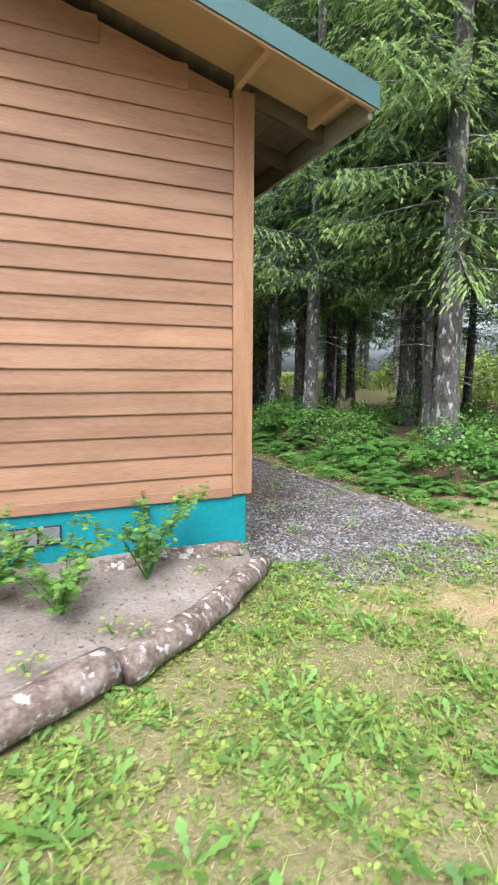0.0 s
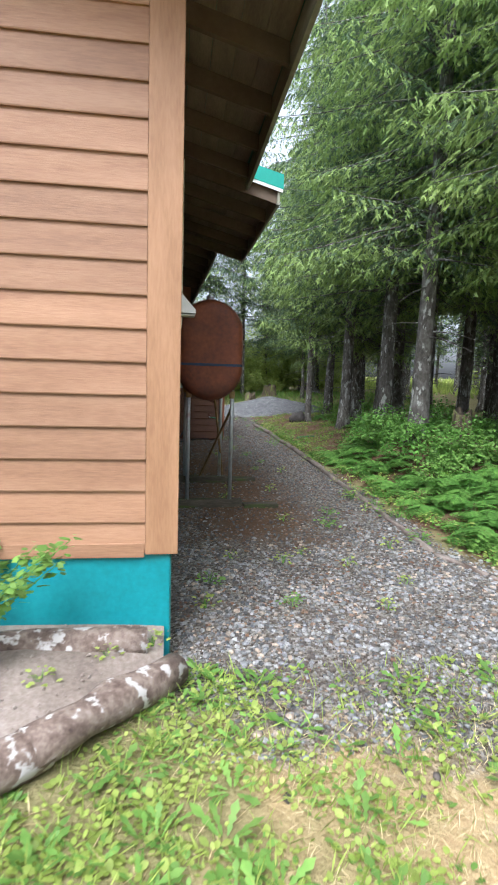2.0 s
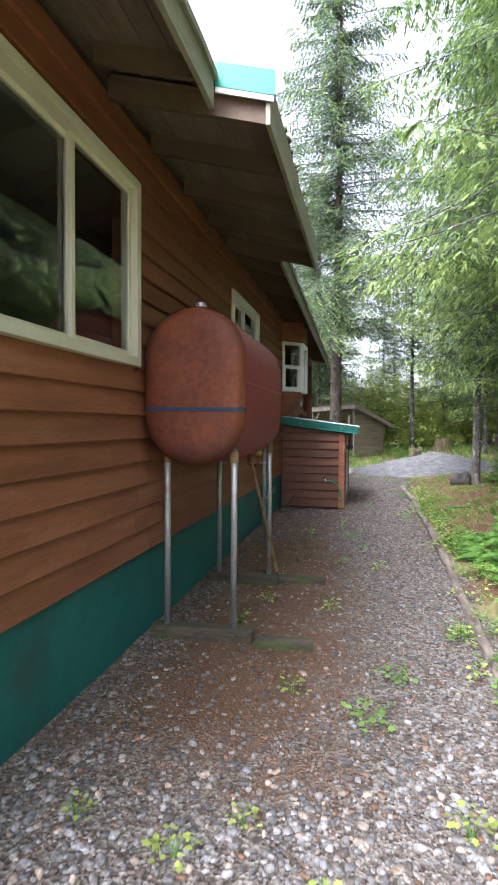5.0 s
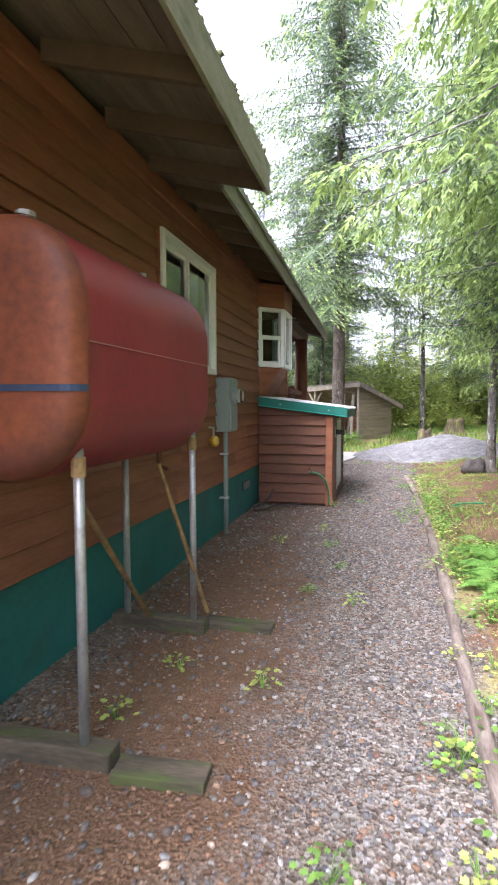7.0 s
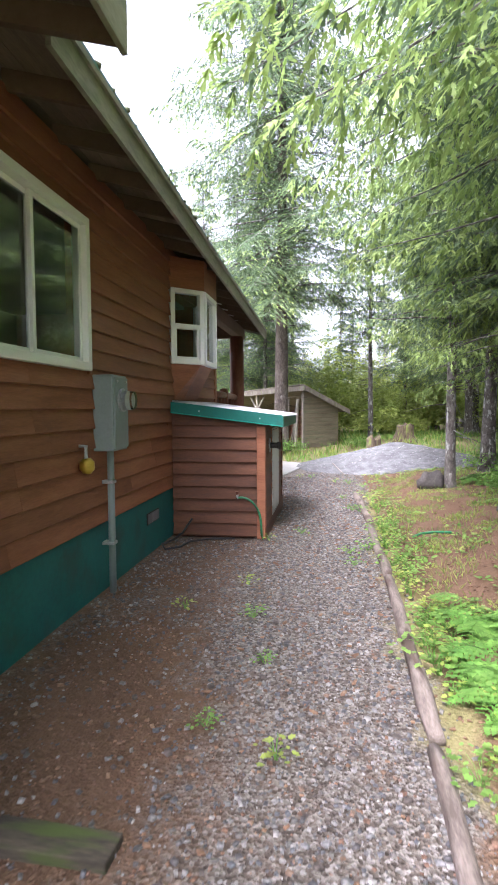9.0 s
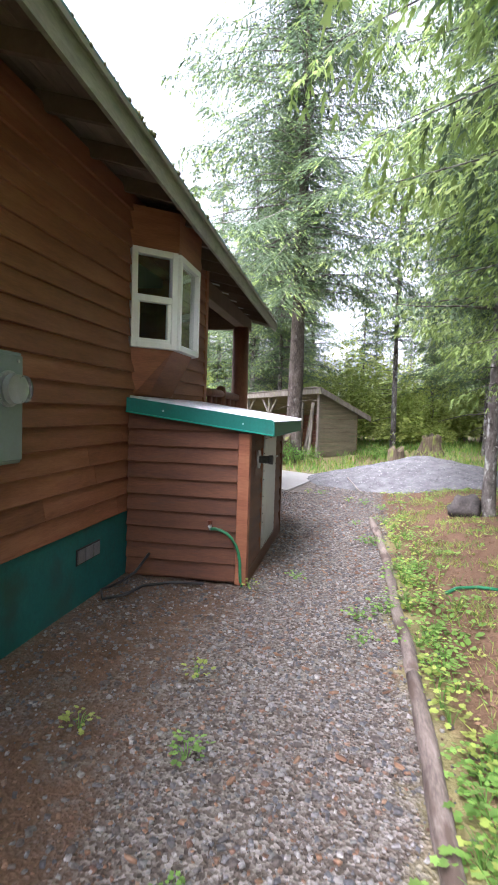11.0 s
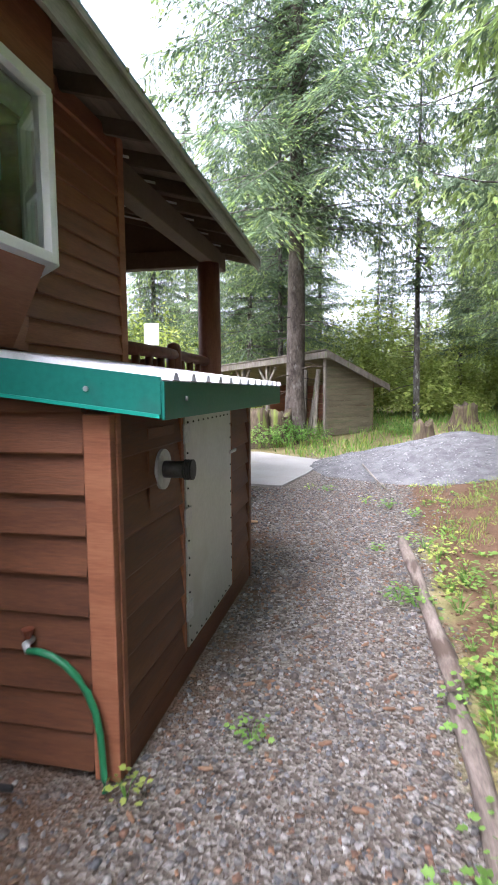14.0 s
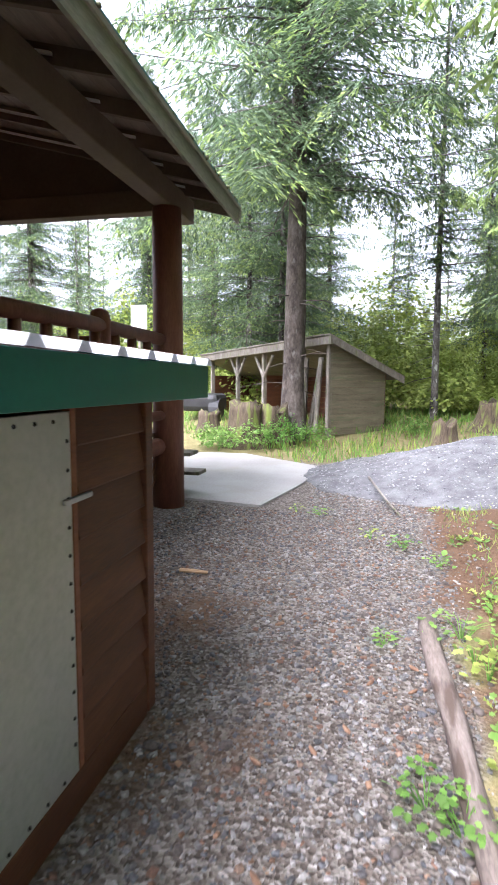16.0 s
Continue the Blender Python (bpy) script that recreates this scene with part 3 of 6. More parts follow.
bm = box(WX - 0.145, WX + 0.012, WY0 - 0.008, WY0 + 0.022, SILL - 0.004, under_roof(WX - 0.14), 0.004)
part("corner_board", bm, TRIM, wall_south, "tan stained corner board")
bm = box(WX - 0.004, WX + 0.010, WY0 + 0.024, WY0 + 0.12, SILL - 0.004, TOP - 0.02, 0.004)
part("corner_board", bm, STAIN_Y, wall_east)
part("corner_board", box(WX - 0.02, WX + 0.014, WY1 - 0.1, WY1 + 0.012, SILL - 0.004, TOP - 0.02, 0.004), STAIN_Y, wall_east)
part("base_board", box(WEST, WX - 0.15, WY0 - 0.004, WY0 + 0.01, SILL - 0.02, SILL + 0.05, 0.003), STAIN, wall_south)


def foundation_vent(at, along, w, h):
    """A block screen of three grey panels in a dark frame."""
    v = thing("foundation_vent", "grey louvred crawl-space vent set in the teal foundation", "vent", at, "foundation vents")
    x, y, z = at
    def put(a, b, lo, hi, d0, d1, bev=0.002):
        return box(x + a, x + b, y - d1, y - d0, z + lo, z + hi, bev) if along == "x" else box(x + d0, x + d1, y + a, y + b, z + lo, z + hi, bev)
    part("frame", put(-w / 2, w / 2, -h / 2, h / 2, 0, 0.012), BLACK, v)
    for k in range(3):
        a = -w / 2 + 0.012 + k * (w - 0.012) / 3
        part("louvre", put(a, a + w / 3 - 0.016, -h / 2 + 0.01, h / 2 - 0.01, 0.010, 0.02), VENT_GREY, v)


foundation_vent((0.26, WY0 + 0.018, 0.46), "x", 0.44, 0.13)
foundation_vent((WX - 0.022, 5.12, 0.43), "y", 0.38, 0.13)
foundation_vent((WX - 0.022, 12.6, 0.42), "y", 0.38, 0.12)

# ---- roof ----
RY0, RY1 = 3.38, 19.8


def slope_slab(x0, x1, y0, y1, base, thick, z_at):
    pts = [(x0, z_at(x0) + base), (x1, z_at(x1) + base), (x1, z_at(x1) + base + thick), (x0, z_at(x0) + base + thick)]
    bm = prism(pts, y0, y1)
    cuts = int((y1 - y0) / 2.0)
    for k in range(1, cuts):
        bmesh.ops.bisect_plane(bm, geom=bm.verts[:] + bm.edges[:] + bm.faces[:], plane_co=(0, y0 + (y1 - y0) * k / cuts, 0), plane_no=(0, 1, 0))
    return bm


def eave_strip(x0, x1, y0, y1, z0, z1):
    """A long board along the eave, cut into short lengths so that it can follow the eave's line."""
    bm = box(x0, x1, y0, y1, z0, z1)
    for k in range(1, 24):
        bmesh.ops.bisect_plane(bm, geom=bm.verts[:] + bm.edges[:] + bm.faces[:], plane_co=(0, y0 + (y1 - y0) * k / 24, 0), plane_no=(0, 1, 0))
    return bm


def eave_drift(run):
    return 0.03 * min(run, 3.0) / 3.0 - 0.021 * max(0.0, run - 3.0)


roof = tagged(new("roof"), "low-pitched green metal house roof with deep board eaves", "roof", kind="structure")
part("metal_sheet", slope_slab(RIDGE_X, EAVE_X + 0.02, RY0 - 0.01, RY1 + 0.01, 0.125, 0.02, under_roof), GREEN_METAL, roof)
part("metal_sheet", slope_slab(WEST - 0.7, RIDGE_X, RY0 - 0.01, RY1 + 0.01, 0.125, 0.02, lambda x: under_roof(2 * RIDGE_X - x)), GREEN_METAL, roof)
part("decking", slope_slab(WEST - 0.7, RIDGE_X, RY0, RY1, 0.1, 0.02, lambda x: under_roof(2 * RIDGE_X - x)), SOFFIT, roof)
# soffit boards run along the eave
x = EAVE_X - 0.03
while x > -2.1:
    w = 0.14
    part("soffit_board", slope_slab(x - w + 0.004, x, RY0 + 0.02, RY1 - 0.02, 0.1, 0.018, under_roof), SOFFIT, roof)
    x -= w
# rafter tails
y = RY0 + 0.62
while y < RY1 - 0.1:
    if not 6.6 < y < 9.5:
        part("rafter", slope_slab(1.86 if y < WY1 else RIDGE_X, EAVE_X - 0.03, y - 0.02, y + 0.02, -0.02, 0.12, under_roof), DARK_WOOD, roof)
    y += 0.61
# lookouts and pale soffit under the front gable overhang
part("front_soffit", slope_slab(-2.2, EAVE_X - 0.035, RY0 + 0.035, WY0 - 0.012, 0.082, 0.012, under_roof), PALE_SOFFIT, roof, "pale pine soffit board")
for x in (2.3, 1.72, 0.55, -0.6):
    part("lookout", slope_slab(x - 0.02, x + 0.02, RY0 + 0.03, WY0 - 0.01, 0.0, 0.1, under_roof), PALE_SOFFIT, roof, "pale pine lookout")
part("barge_board", slope_slab(-2.2, EAVE_X - 0.005, RY0, RY0 + 0.03, -0.02, 0.14, under_roof), PALE_SOFFIT, roof, "pale pine barge board")
part("rake_trim", slope_slab(-2.2, EAVE_X + 0.025, RY0 - 0.014, RY0 - 0.002, -0.005, 0.15, under_roof), RAKE_METAL, roof, "slate-green metal rake trim")
part("rake_trim", slope_slab(-2.2, EAVE_X + 0.025, RY1 + 0.002, RY1 + 0.014, -0.005, 0.15, under_roof), FASCIA, roof)
for a, b in ((RY0 + 0.032, 6.6), (9.46, RY1 - 0.002)):
    part("fascia", eave_strip(EAVE_X - 0.028, EAVE_X, a, b, EAVE_Z - 0.065, EAVE_Z + 0.095), FASCIA, roof, "weathered grey-green fascia board")
    part("drip_edge", eave_strip(EAVE_X + 0.002, EAVE_X + 0.02, a, b, EAVE_Z + 0.085, EAVE_Z + 0.125), FASCIA, roof)

# the eave line draws in and drops a little towards the porch
for ob in roof.children:
    for v in ob.data.vertices:
        run = v.co.y - RY0
        v.co.x += eave_drift(run)
        v.co.z -= 0.003 * run

# the wider eave above the tank
EX, EY0, EY1 = 2.80, 6.62, 9.44
ext = tagged(new("roof_extension"), "lower eave extension with bright green edge over the tank", "roof", kind="structure")
part("metal_sheet", slope_slab(EAVE_X - 0.2, EX - 0.03, EY0 - 0.01, EY1, 0.15, 0.018, under_roof), TEAL_METAL, ext)
x = EX - 0.03
while x > 1.95:
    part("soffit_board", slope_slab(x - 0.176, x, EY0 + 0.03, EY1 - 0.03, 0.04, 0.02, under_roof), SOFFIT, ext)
    x -= 0.18
for y in (EY0 + 0.05, 7.3, 8.0, 8.7, EY1 - 0.05):
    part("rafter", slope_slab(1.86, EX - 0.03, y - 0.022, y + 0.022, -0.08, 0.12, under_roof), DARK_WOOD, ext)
part("rake_trim", slope_slab(EAVE_X + 0.03, EX + 0.025, EY0 - 0.016, EY0 - 0.004, 0.055, 0.13, under_roof), TEAL_METAL, ext, "bright green metal edge trim")
part("white_strip", slope_slab(EAVE_X + 0.03, EX + 0.02, EY0 - 0.012, EY0, 0.025, 0.03, under_roof), WHITE, ext, "white drip strip")
part("fascia", box(EX - 0.028, EX, EY0 + 0.005, EY1, under_roof(EX) - 0.09, under_roof(EX) + 0.145, 0.004), FASCIA, ext)


# ---- windows ----
def slider_window(name, y0, y1, z0, z1, m, label):
    w = tagged(new(name), label, "window", kind="structure")
    w.location = (WX, (y0 + y1) / 2, z0)
    f = 0.06
    fr = bmesh.new()
    for a, b, lo, hi in ((y0, y0 + f, z0, z1), (y1 - f, y1, z0, z1), (y0 + f, y1 - f, z0, z0 + f), (y0 + f, y1 - f, z1 - f, z1)):
        box(WX - 0.08, WX + 0.042, a, b, lo, hi, 0.005, fr)
    part("window_frame", fr, m, w)
    for a in (y0 - 0.043, y1 + 0.002):
        part("filler_strip", box(WX - 0.03, WX + 0.015, a, a + 0.041, z0 - 0.02, z1 + 0.02, 0.003), STAIN_Y, w, "stained strip beside the frame")
    mid = (y0 + y1) / 2
    for k, (a, b) in enumerate(((y0 + f, mid + 0.02), (mid - 0.02, y1 - f))):
        dx = -0.03 if k == 0 else 0.0
        s = bmesh.new()
        for p, q, lo, hi in ((a, a + 0.035, z0 + f, z1 - f), (b - 0.035, b, z0 + f, z1 - f), (a + 0.035, b - 0.035, z0 + f, z0 + f + 0.035), (a + 0.035, b - 0.035, z1 - f - 0.035, z1 - f)):
            box(WX - 0.03 + dx, WX - 0.004 + dx, p, q, lo, hi, 0.003, s)
        sash = part("sash", s, m, w)
        pane = part("pane", box(WX - 0.018 + dx, WX - 0.013 + dx, a + 0.03, b - 0.03, z0 + f + 0.03, z1 - f - 0.03), GLASS, sash)
        pane.visible_shadow = False
    return w


slider_window("window_1", *OPENINGS[0], CREAM, "cream vinyl sliding window reflecting the green trees")
slider_window("window_2", *OPENINGS[1], WHITE, "white vinyl sliding window reflecting the green trees")


def curtain(y0, y1, z0, z1):
    bm = bmesh.new()
    n, prev = int((y1 - y0) / 0.02), None
    for k in range(n + 1):
        y = y0 + (y1 - y0) * k / n
        x = WX - 0.24 + 0.022 * math.sin(k * 0.9) + 0.01 * math.sin(k * 0.37)
        pair = (bm.verts.new((x, y, z0)), bm.verts.new((x + 0.008 * math.sin(k), y, z1)))
        if prev:
            bm.faces.new((prev[0], pair[0], pair[1], prev[1]))
        prev = pair
    bmesh.ops.solidify(bm, geom=bm.faces[:], thickness=0.004)
    ob = link_mesh("curtain", bm, CURTAIN, None, "", True)
    tagged(ob, "grey pleated curtain hanging behind the window glass", "curtain", "curtains")


curtain(5.5, 5.95, 1.8, 3.08)
curtain(9.55, 9.85, 1.8, 3.02)

# bay window
bay = tagged(new("window_3"), "white angled bay window above the utility enclosure", "window", kind="structure")
bay.location = (WX, 13.9, 2.08)
BZ0, BZ1 = 2.08, 2.95
bay_pts = [(WX - 0.02, 13.32), (2.15, 13.62), (2.15, 14.27), (WX - 0.02, 14.57)]


def bay_face(a, b, halves):
    a, b = Vector((*a, 0)), Vector((*b, 0))
    d = (b - a).normalized()
    length = (b - a).length
    rot = Matrix.Translation(a) @ Matrix(((d.x, d.y, 0, 0), (d.y, -d.x, 0, 0), (0, 0, 1, 0), (0, 0, 0, 1)))
    fr = bmesh.new()
    f = 0.055
    for p, q, lo, hi in ((0, f, BZ0, BZ1), (length - f, length, BZ0, BZ1), (f, length - f, BZ0, BZ0 + f), (f, length - f, BZ1 - f, BZ1)):
        box(p, q, -0.03, 0.05, lo, hi, 0.004, fr)
    if halves:
        box(f, length - f, -0.02, 0.045, (BZ0 + BZ1) / 2 - 0.03, (BZ0 + BZ1) / 2 + 0.03, 0.004, fr)
        box(f, f + 0.03, -0.02, 0.03, BZ0 + f, (BZ0 + BZ1) / 2 - 0.03, 0.003, fr)
        box(length - f - 0.03, length - f, -0.02, 0.03, BZ0 + f, (BZ0 + BZ1) / 2 - 0.03, 0.003, fr)
        box(f, length - f, -0.02, 0.03, BZ0 + f, BZ0 + f + 0.03, 0.003, fr)
    bmesh.ops.transform(fr, matrix=rot, verts=fr.verts)
    bmesh.ops.recalc_face_normals(fr, faces=fr.faces)
    frame_ob = part("window_frame", fr, WHITE, bay)
    g = box(f, length - f, 0.0, 0.005, BZ0 + f, BZ1 - f)
    bmesh.ops.transform(g, matrix=rot, verts=g.verts)
    bmesh.ops.recalc_face_normals(g, faces=g.faces)
    part("pane", g, GLASS, frame_ob).visible_shadow = False


bay_face(bay_pts[0], bay_pts[1], True)
bay_face(bay_pts[1], bay_pts[2], False)
bay_face(bay_pts[2], bay_pts[3], True)
part("head_board", prism([(WX - 0.02, 13.27), (2.19, 13.58), (2.19, 14.31), (WX - 0.02, 14.62)], BZ1 + 0.002, BZ1 + 0.35, "z"), STAIN_Y, bay)
base = bmesh.new()
lo = [base.verts.new((x, y, z)) for x, y, z in ((WX, 13.4, 1.66), (WX + 0.06, 13.62, 1.66), (WX + 0.06, 14.27, 1.66), (WX, 14.5, 1.66))]
hi = [base.verts.new((x, y, BZ0 - 0.002)) for x, y in ((WX - 0.01, 13.33), (2.13, 13.64), (2.13, 14.26), (WX - 0.01, 14.56))]
base.faces.new(lo)
base.faces.new(hi[::-1])
for i in range(4):
    base.faces.new((lo[i], hi[i], hi[(i + 1) % 4], lo[(i + 1) % 4]))
bmesh.ops.recalc_face_normals(base, faces=base.faces)
part("skirt", base, STAIN_Y, bay, "sloping stained wood skirt")

# ---- fixtures on the long wall ----
hood = thing("vent_hood", "white metal dryer vent hood on the cedar wall", "vent", (WX, 4.69, 1.9))
part("hood", prism([(WX - 0.01, 1.985), (WX + 0.005, 1.985), (WX + 0.105, 1.875), (WX + 0.105, 1.855), (WX - 0.01, 1.855)], 4.61, 4.74), WHITE, hood)
part("flap", box(WX + 0.02, WX + 0.1, 4.62, 4.73, 1.84, 1.851, 0.002), SHEET, hood)

meter = thing("electric_meter", "grey-green electric meter box with conduit on the wall", "meter", (WX, 11.3, 1.2))
part("meter_box", box(WX - 0.01, WX + 0.16, 11.14, 11.44, 1.22, 1.82, 0.012), GREY_BOX, meter)
part("cover", box(WX + 0.16, WX + 0.175, 11.155, 11.425, 1.24, 1.80, 0.004), GREY_BOX, meter)
dial = part("meter_dial", tube([(WX + 0.17, 11.29, 1.62), (WX + 0.2, 11.29, 1.62), (WX + 0.28, 11.29, 1.62)], [0.085, 0.082, 0.07], 20), GLASS, meter, "round glass meter dome")
part("dial_face", tube([(WX + 0.176, 11.29, 1.62), (WX + 0.225, 11.29, 1.62)], 0.065, 20), SHEET, dial)
part("ring", tube([(WX + 0.172, 11.29, 1.62), (WX + 0.192, 11.29, 1.62)], 0.095, 20), STEEL, meter)
part("conduit", tube([(WX + 0.07, 11.29, 1.22), (WX + 0.07, 11.29, 0.02)], 0.028, 12), GREY_BOX, meter, "grey steel conduit", True)
for z in (0.95, 0.45):
    part("strap", box(WX, WX + 0.1, 11.25, 11.33, z, z + 0.025, 0.003), STEEL, meter)
part("screw", tube([(WX + 0.174, 11.2, 1.77), (WX + 0.182, 11.2, 1.77)], 0.01, 8), STEEL, meter)
part("screw", tube([(WX + 0.174, 11.38, 1.77), (WX + 0.182, 11.38, 1.77)], 0.01, 8), STEEL, meter)
valve = thing("gas_valve", "yellow round valve knob on a wall pipe", "valve", (WX, 10.86, 1.2))
part("pipe", tube([(WX - 0.01, 10.86, 1.28), (WX + 0.06, 10.86, 1.28), (WX + 0.06, 10.86, 1.18)], 0.014, 10), STEEL, valve)
part("knob", tube([(WX + 0.06, 10.86, 1.19), (WX + 0.065, 10.86, 1.16), (WX + 0.065, 10.86, 1.11), (WX + 0.06, 10.86, 1.08)], [0.03, 0.055, 0.055, 0.03], 14), BRASS, valve, "yellow knob", True)

# ---- oil tank on its stand ----
TXC, TY0, TY1, TZ0, TZ1, TR = 2.215, 7.08, 8.74, 1.22, 2.26, 0.34
tank = thing("oil_tank", "obround red oil tank with rusty end on pipe legs", "tank", (TXC, 7.9, 0.05))


def obround(r):
    pts = []
    for k in range(33):
        a = math.pi * k / 32
        pts.append((r * math.cos(a), (TZ1 - TR) + r * math.sin(a)))
    for k in range(33):
        a = math.pi + math.pi * k / 32
        pts.append((r * math.cos(a), (TZ0 + TR) + r * math.sin(a)))
    return pts


def loft(rings, cap0, cap1):
    bm = bmesh.new()
    made = [[bm.verts.new(v) for v in ring] for ring in rings]
    k = len(made[0])
    for a, b in zip(made, made[1:]):
        for i in range(k):
            bm.faces.new((a[i], a[(i + 1) % k], b[(i + 1) % k], b[i]))
    if cap0:
        bm.faces.new(made[0])
    if cap1:
        bm.faces.new(made[-1][::-1])
    bmesh.ops.recalc_face_normals(bm, faces=bm.faces)
    return bm


def tank_ring(r, y):
    return [(TXC + x, y, z) for x, z in obround(r)]


part("body", loft([tank_ring(TR, TY0 + 0.09), tank_ring(TR, TY1 - 0.09)], False, False), TANK, tank, "red painted steel shell", True)
for y0, s, m in ((TY0, 1, TANK_END), (TY1, -1, TANK)):
    rings = [tank_ring(TR * q, y0 + s * d) for q, d in ((0.35, 0.0), (0.6, 0.002), (0.8, 0.008), (0.9, 0.022), (0.965, 0.05), (1.0, 0.092))]
    part("end_cap", loft(rings, True, False), m, tank, "orange rusted end cap" if s == 1 else "", True)
part("seam", loft([tank_ring(TR + 0.004, TY0 + 0.086), tank_ring(TR + 0.006, TY0 + 0.092), tank_ring(TR + 0.004, TY0 + 0.1)], False, False), TANK_END, tank, "", True)
weld = bmesh.new()
box(TXC + TR - 0.002, TXC + TR + 0.004, TY0 + 0.1, TY1 - 0.1, 1.767, 1.7715, 0.0, weld)
part("weld_line", weld, PINK, tank, "thin pale scratched line")
strap = bmesh.new()
edge = [(-1.01, 0.09), (-0.975, 0.047), (-0.91, 0.018), (-0.8, 0.004), (-0.5, -0.004), (0.5, -0.004), (0.8, 0.004), (0.91, 0.018), (0.975, 0.047), (1.01, 0.09)]
outer = [(TXC + TR * q, TY0 + d - 0.002) for q, d in edge]
inner = [(TXC + (TR - 0.006) * q, TY0 + d + 0.006) for q, d in edge[::-1]]
join(strap, prism(outer + inner, 1.578, 1.604, "z"))
part("strap", strap, BLUE, tank, "blue webbing strap")
part("filler_cap", tube([(TXC, TY0 + 0.22, TZ1 - 0.01), (TXC, TY0 + 0.22, TZ1 + 0.05)], [0.045, 0.04], 12), STEEL, tank)
part("vent_pipe", tube([(TXC, TY1 - 0.3, TZ1 - 0.01), (TXC, TY1 - 0.3, TZ1 + 0.06)], 0.022, 10), STEEL, tank)
part("outlet_valve", tube([(TXC + 0.1, TY1 - 0.32, TZ0 + 0.04), (TXC + 0.1, TY1 - 0.32, TZ0 - 0.07), (TXC + 0.16, TY1 - 0.32, TZ0 - 0.09)], 0.018, 8), TANK_END, tank)
for x, y, m in ((2.0, 7.24, STEEL), (2.465, 7.24, STEEL), (2.0, 8.6, STEEL), (2.465, 8.6, STEEL)):
    leg = part("leg", tube([(x, y, 0.135), (x, y, 0.9), (x, y, TZ0 + 0.14)], 0.0215, 12), m, tank, "", True)
    part("coupling", tube([(x, y, TZ0 + 0.02), (x, y, TZ0 + 0.1)], 0.03, 12), RUST, leg)
for a, b in (((2.46, 7.27, 1.12), (2.2, 8.5, 0.16)), ((2.36, 8.3, 1.18), (2.52, 8.72, 0.14))):
    part("brace", tube([a, b], 0.0145, 8), RUST, tank, "thin rusty diagonal brace")
for y, x1, g in ((7.24, 2.6, 0.0), (8.62, 2.55, 0.0)):
    t = box(1.9, x1, y - 0.055, y + 0.055, 0.03, 0.135, 0.01)
    tagged(link_mesh("timber", t, MOSSY), "mossy square timber lying under the tank legs", "timber", "tank stand timbers")
for x0, x1, y, a in ((2.62, 3.0, 7.22, 4), (2.5, 2.97, 8.72, -3)):
    t = box(-(x1 - x0) / 2, (x1 - x0) / 2, -0.07, 0.07, 0, 0.045, 0.006)
    ob = tagged(link_mesh("board", t, MOSSY), "short mossy grey board lying on the gravel", "board", "boards by the tank")
    ob.matrix_world = pose((x0 + x1) / 2, y, 0.047, 0, 0, a)

# ---- utility enclosure ----
BX, BY0, BY1 = 2.95, 13.27, 15.50
enclosure = thing("utility_enclosure", "red-brown lapped wood enclosure with green-trimmed metal roof", "enclosure", (2.4, 14.4, 0.0))


def enc_top(x):
    return 1.505 - (x - WX) * 0.136


part("side_panel", prism([(WX + 0.012, 0.06), (BX - 0.02, 0.06), (BX - 0.02, enc_top(BX)), (WX + 0.012, enc_top(WX))], BY0 + 0.022, BY0 + 0.06), RED, enclosure)
part("side_panel", prism([(WX + 0.012, 0.06), (BX - 0.02, 0.06), (BX - 0.02, enc_top(BX)), (WX + 0.012, enc_top(WX))], BY1 - 0.05, BY1 - 0.01), RED, enclosure)
k = 0
while 0.08 + k * 0.142 < 1.4:
    me = bpy.data.meshes.new("plank")
    b2 = lap_board(BX - 0.096 - WX - 0.015, 0.142, 1.5)
    b2.to_mesh(me)
    b2.free()
    me.materials.append(RED)
    ob = new("plank", me)
    ob.parent = enclosure
    ob.location = Vector((WX + 0.015, BY0 + 0.024, 0.08 + k * 0.142)) - enclosure.location
    k += 1
part("corner_post", box(BX - 0.095, BX + 0.004, BY0 - 0.012, BY0 + 0.03, 0.05, enc_top(BX) - 0.003, 0.005), STAIN_Y, enclosure)
part("corner_post", box(BX - 0.03, BX + 0.008, BY0 + 0.032, BY0 + 0.07, 0.05, enc_top(BX) - 0.003, 0.005), STAIN_Y, enclosure)
part("corner_post", box(BX - 0.06, BX + 0.012, BY1 - 0.055, BY1 + 0.012, 0.05, enc_top(BX) - 0.003, 0.005), RED, enclosure)
for a, b in ((BY0 + 0.072, 13.984), (14.962, BY1 - 0.057)):
    part("front_panel", box(BX - 0.05, BX - 0.03, a, b, 0.06, 1.36), RED, enclosure)
    for k in range(8):
        clad(enclosure, b - a, RED, 90, (BX - 0.03 - enclosure.location.x, a - enclosure.location.y), 0.178 + k * 0.145 - enclosure.location.z, 0.145, 1.3)
part("sill_board", box(BX - 0.03, BX + 0.006, BY0 + 0.072, BY1 - 0.058, 0.03, 0.176, 0.005), RED, enclosure)
for a, b in ((13.985, 14.02), (14.932, 14.96)):
    part("door_jamb", box(BX - 0.028, BX + 0.002, a, b, 0.118, 1.374, 0.003), STAIN_Y, enclosure)
edoor = part("door", box(BX - 0.012, BX + 0.006, 14.035, 14.92, 0.18, 1.3, 0.002), SHEET, enclosure, "dull sheet-metal door with rows of nails")
nail = bmesh.new()
for y in np.arange(14.07, 14.9, 0.085):
    for z in (0.2, 1.275):
        bmesh.ops.create_icosphere(nail, subdivisions=1, radius=0.007, matrix=Matrix.Translation((BX + 0.006, y, z)))
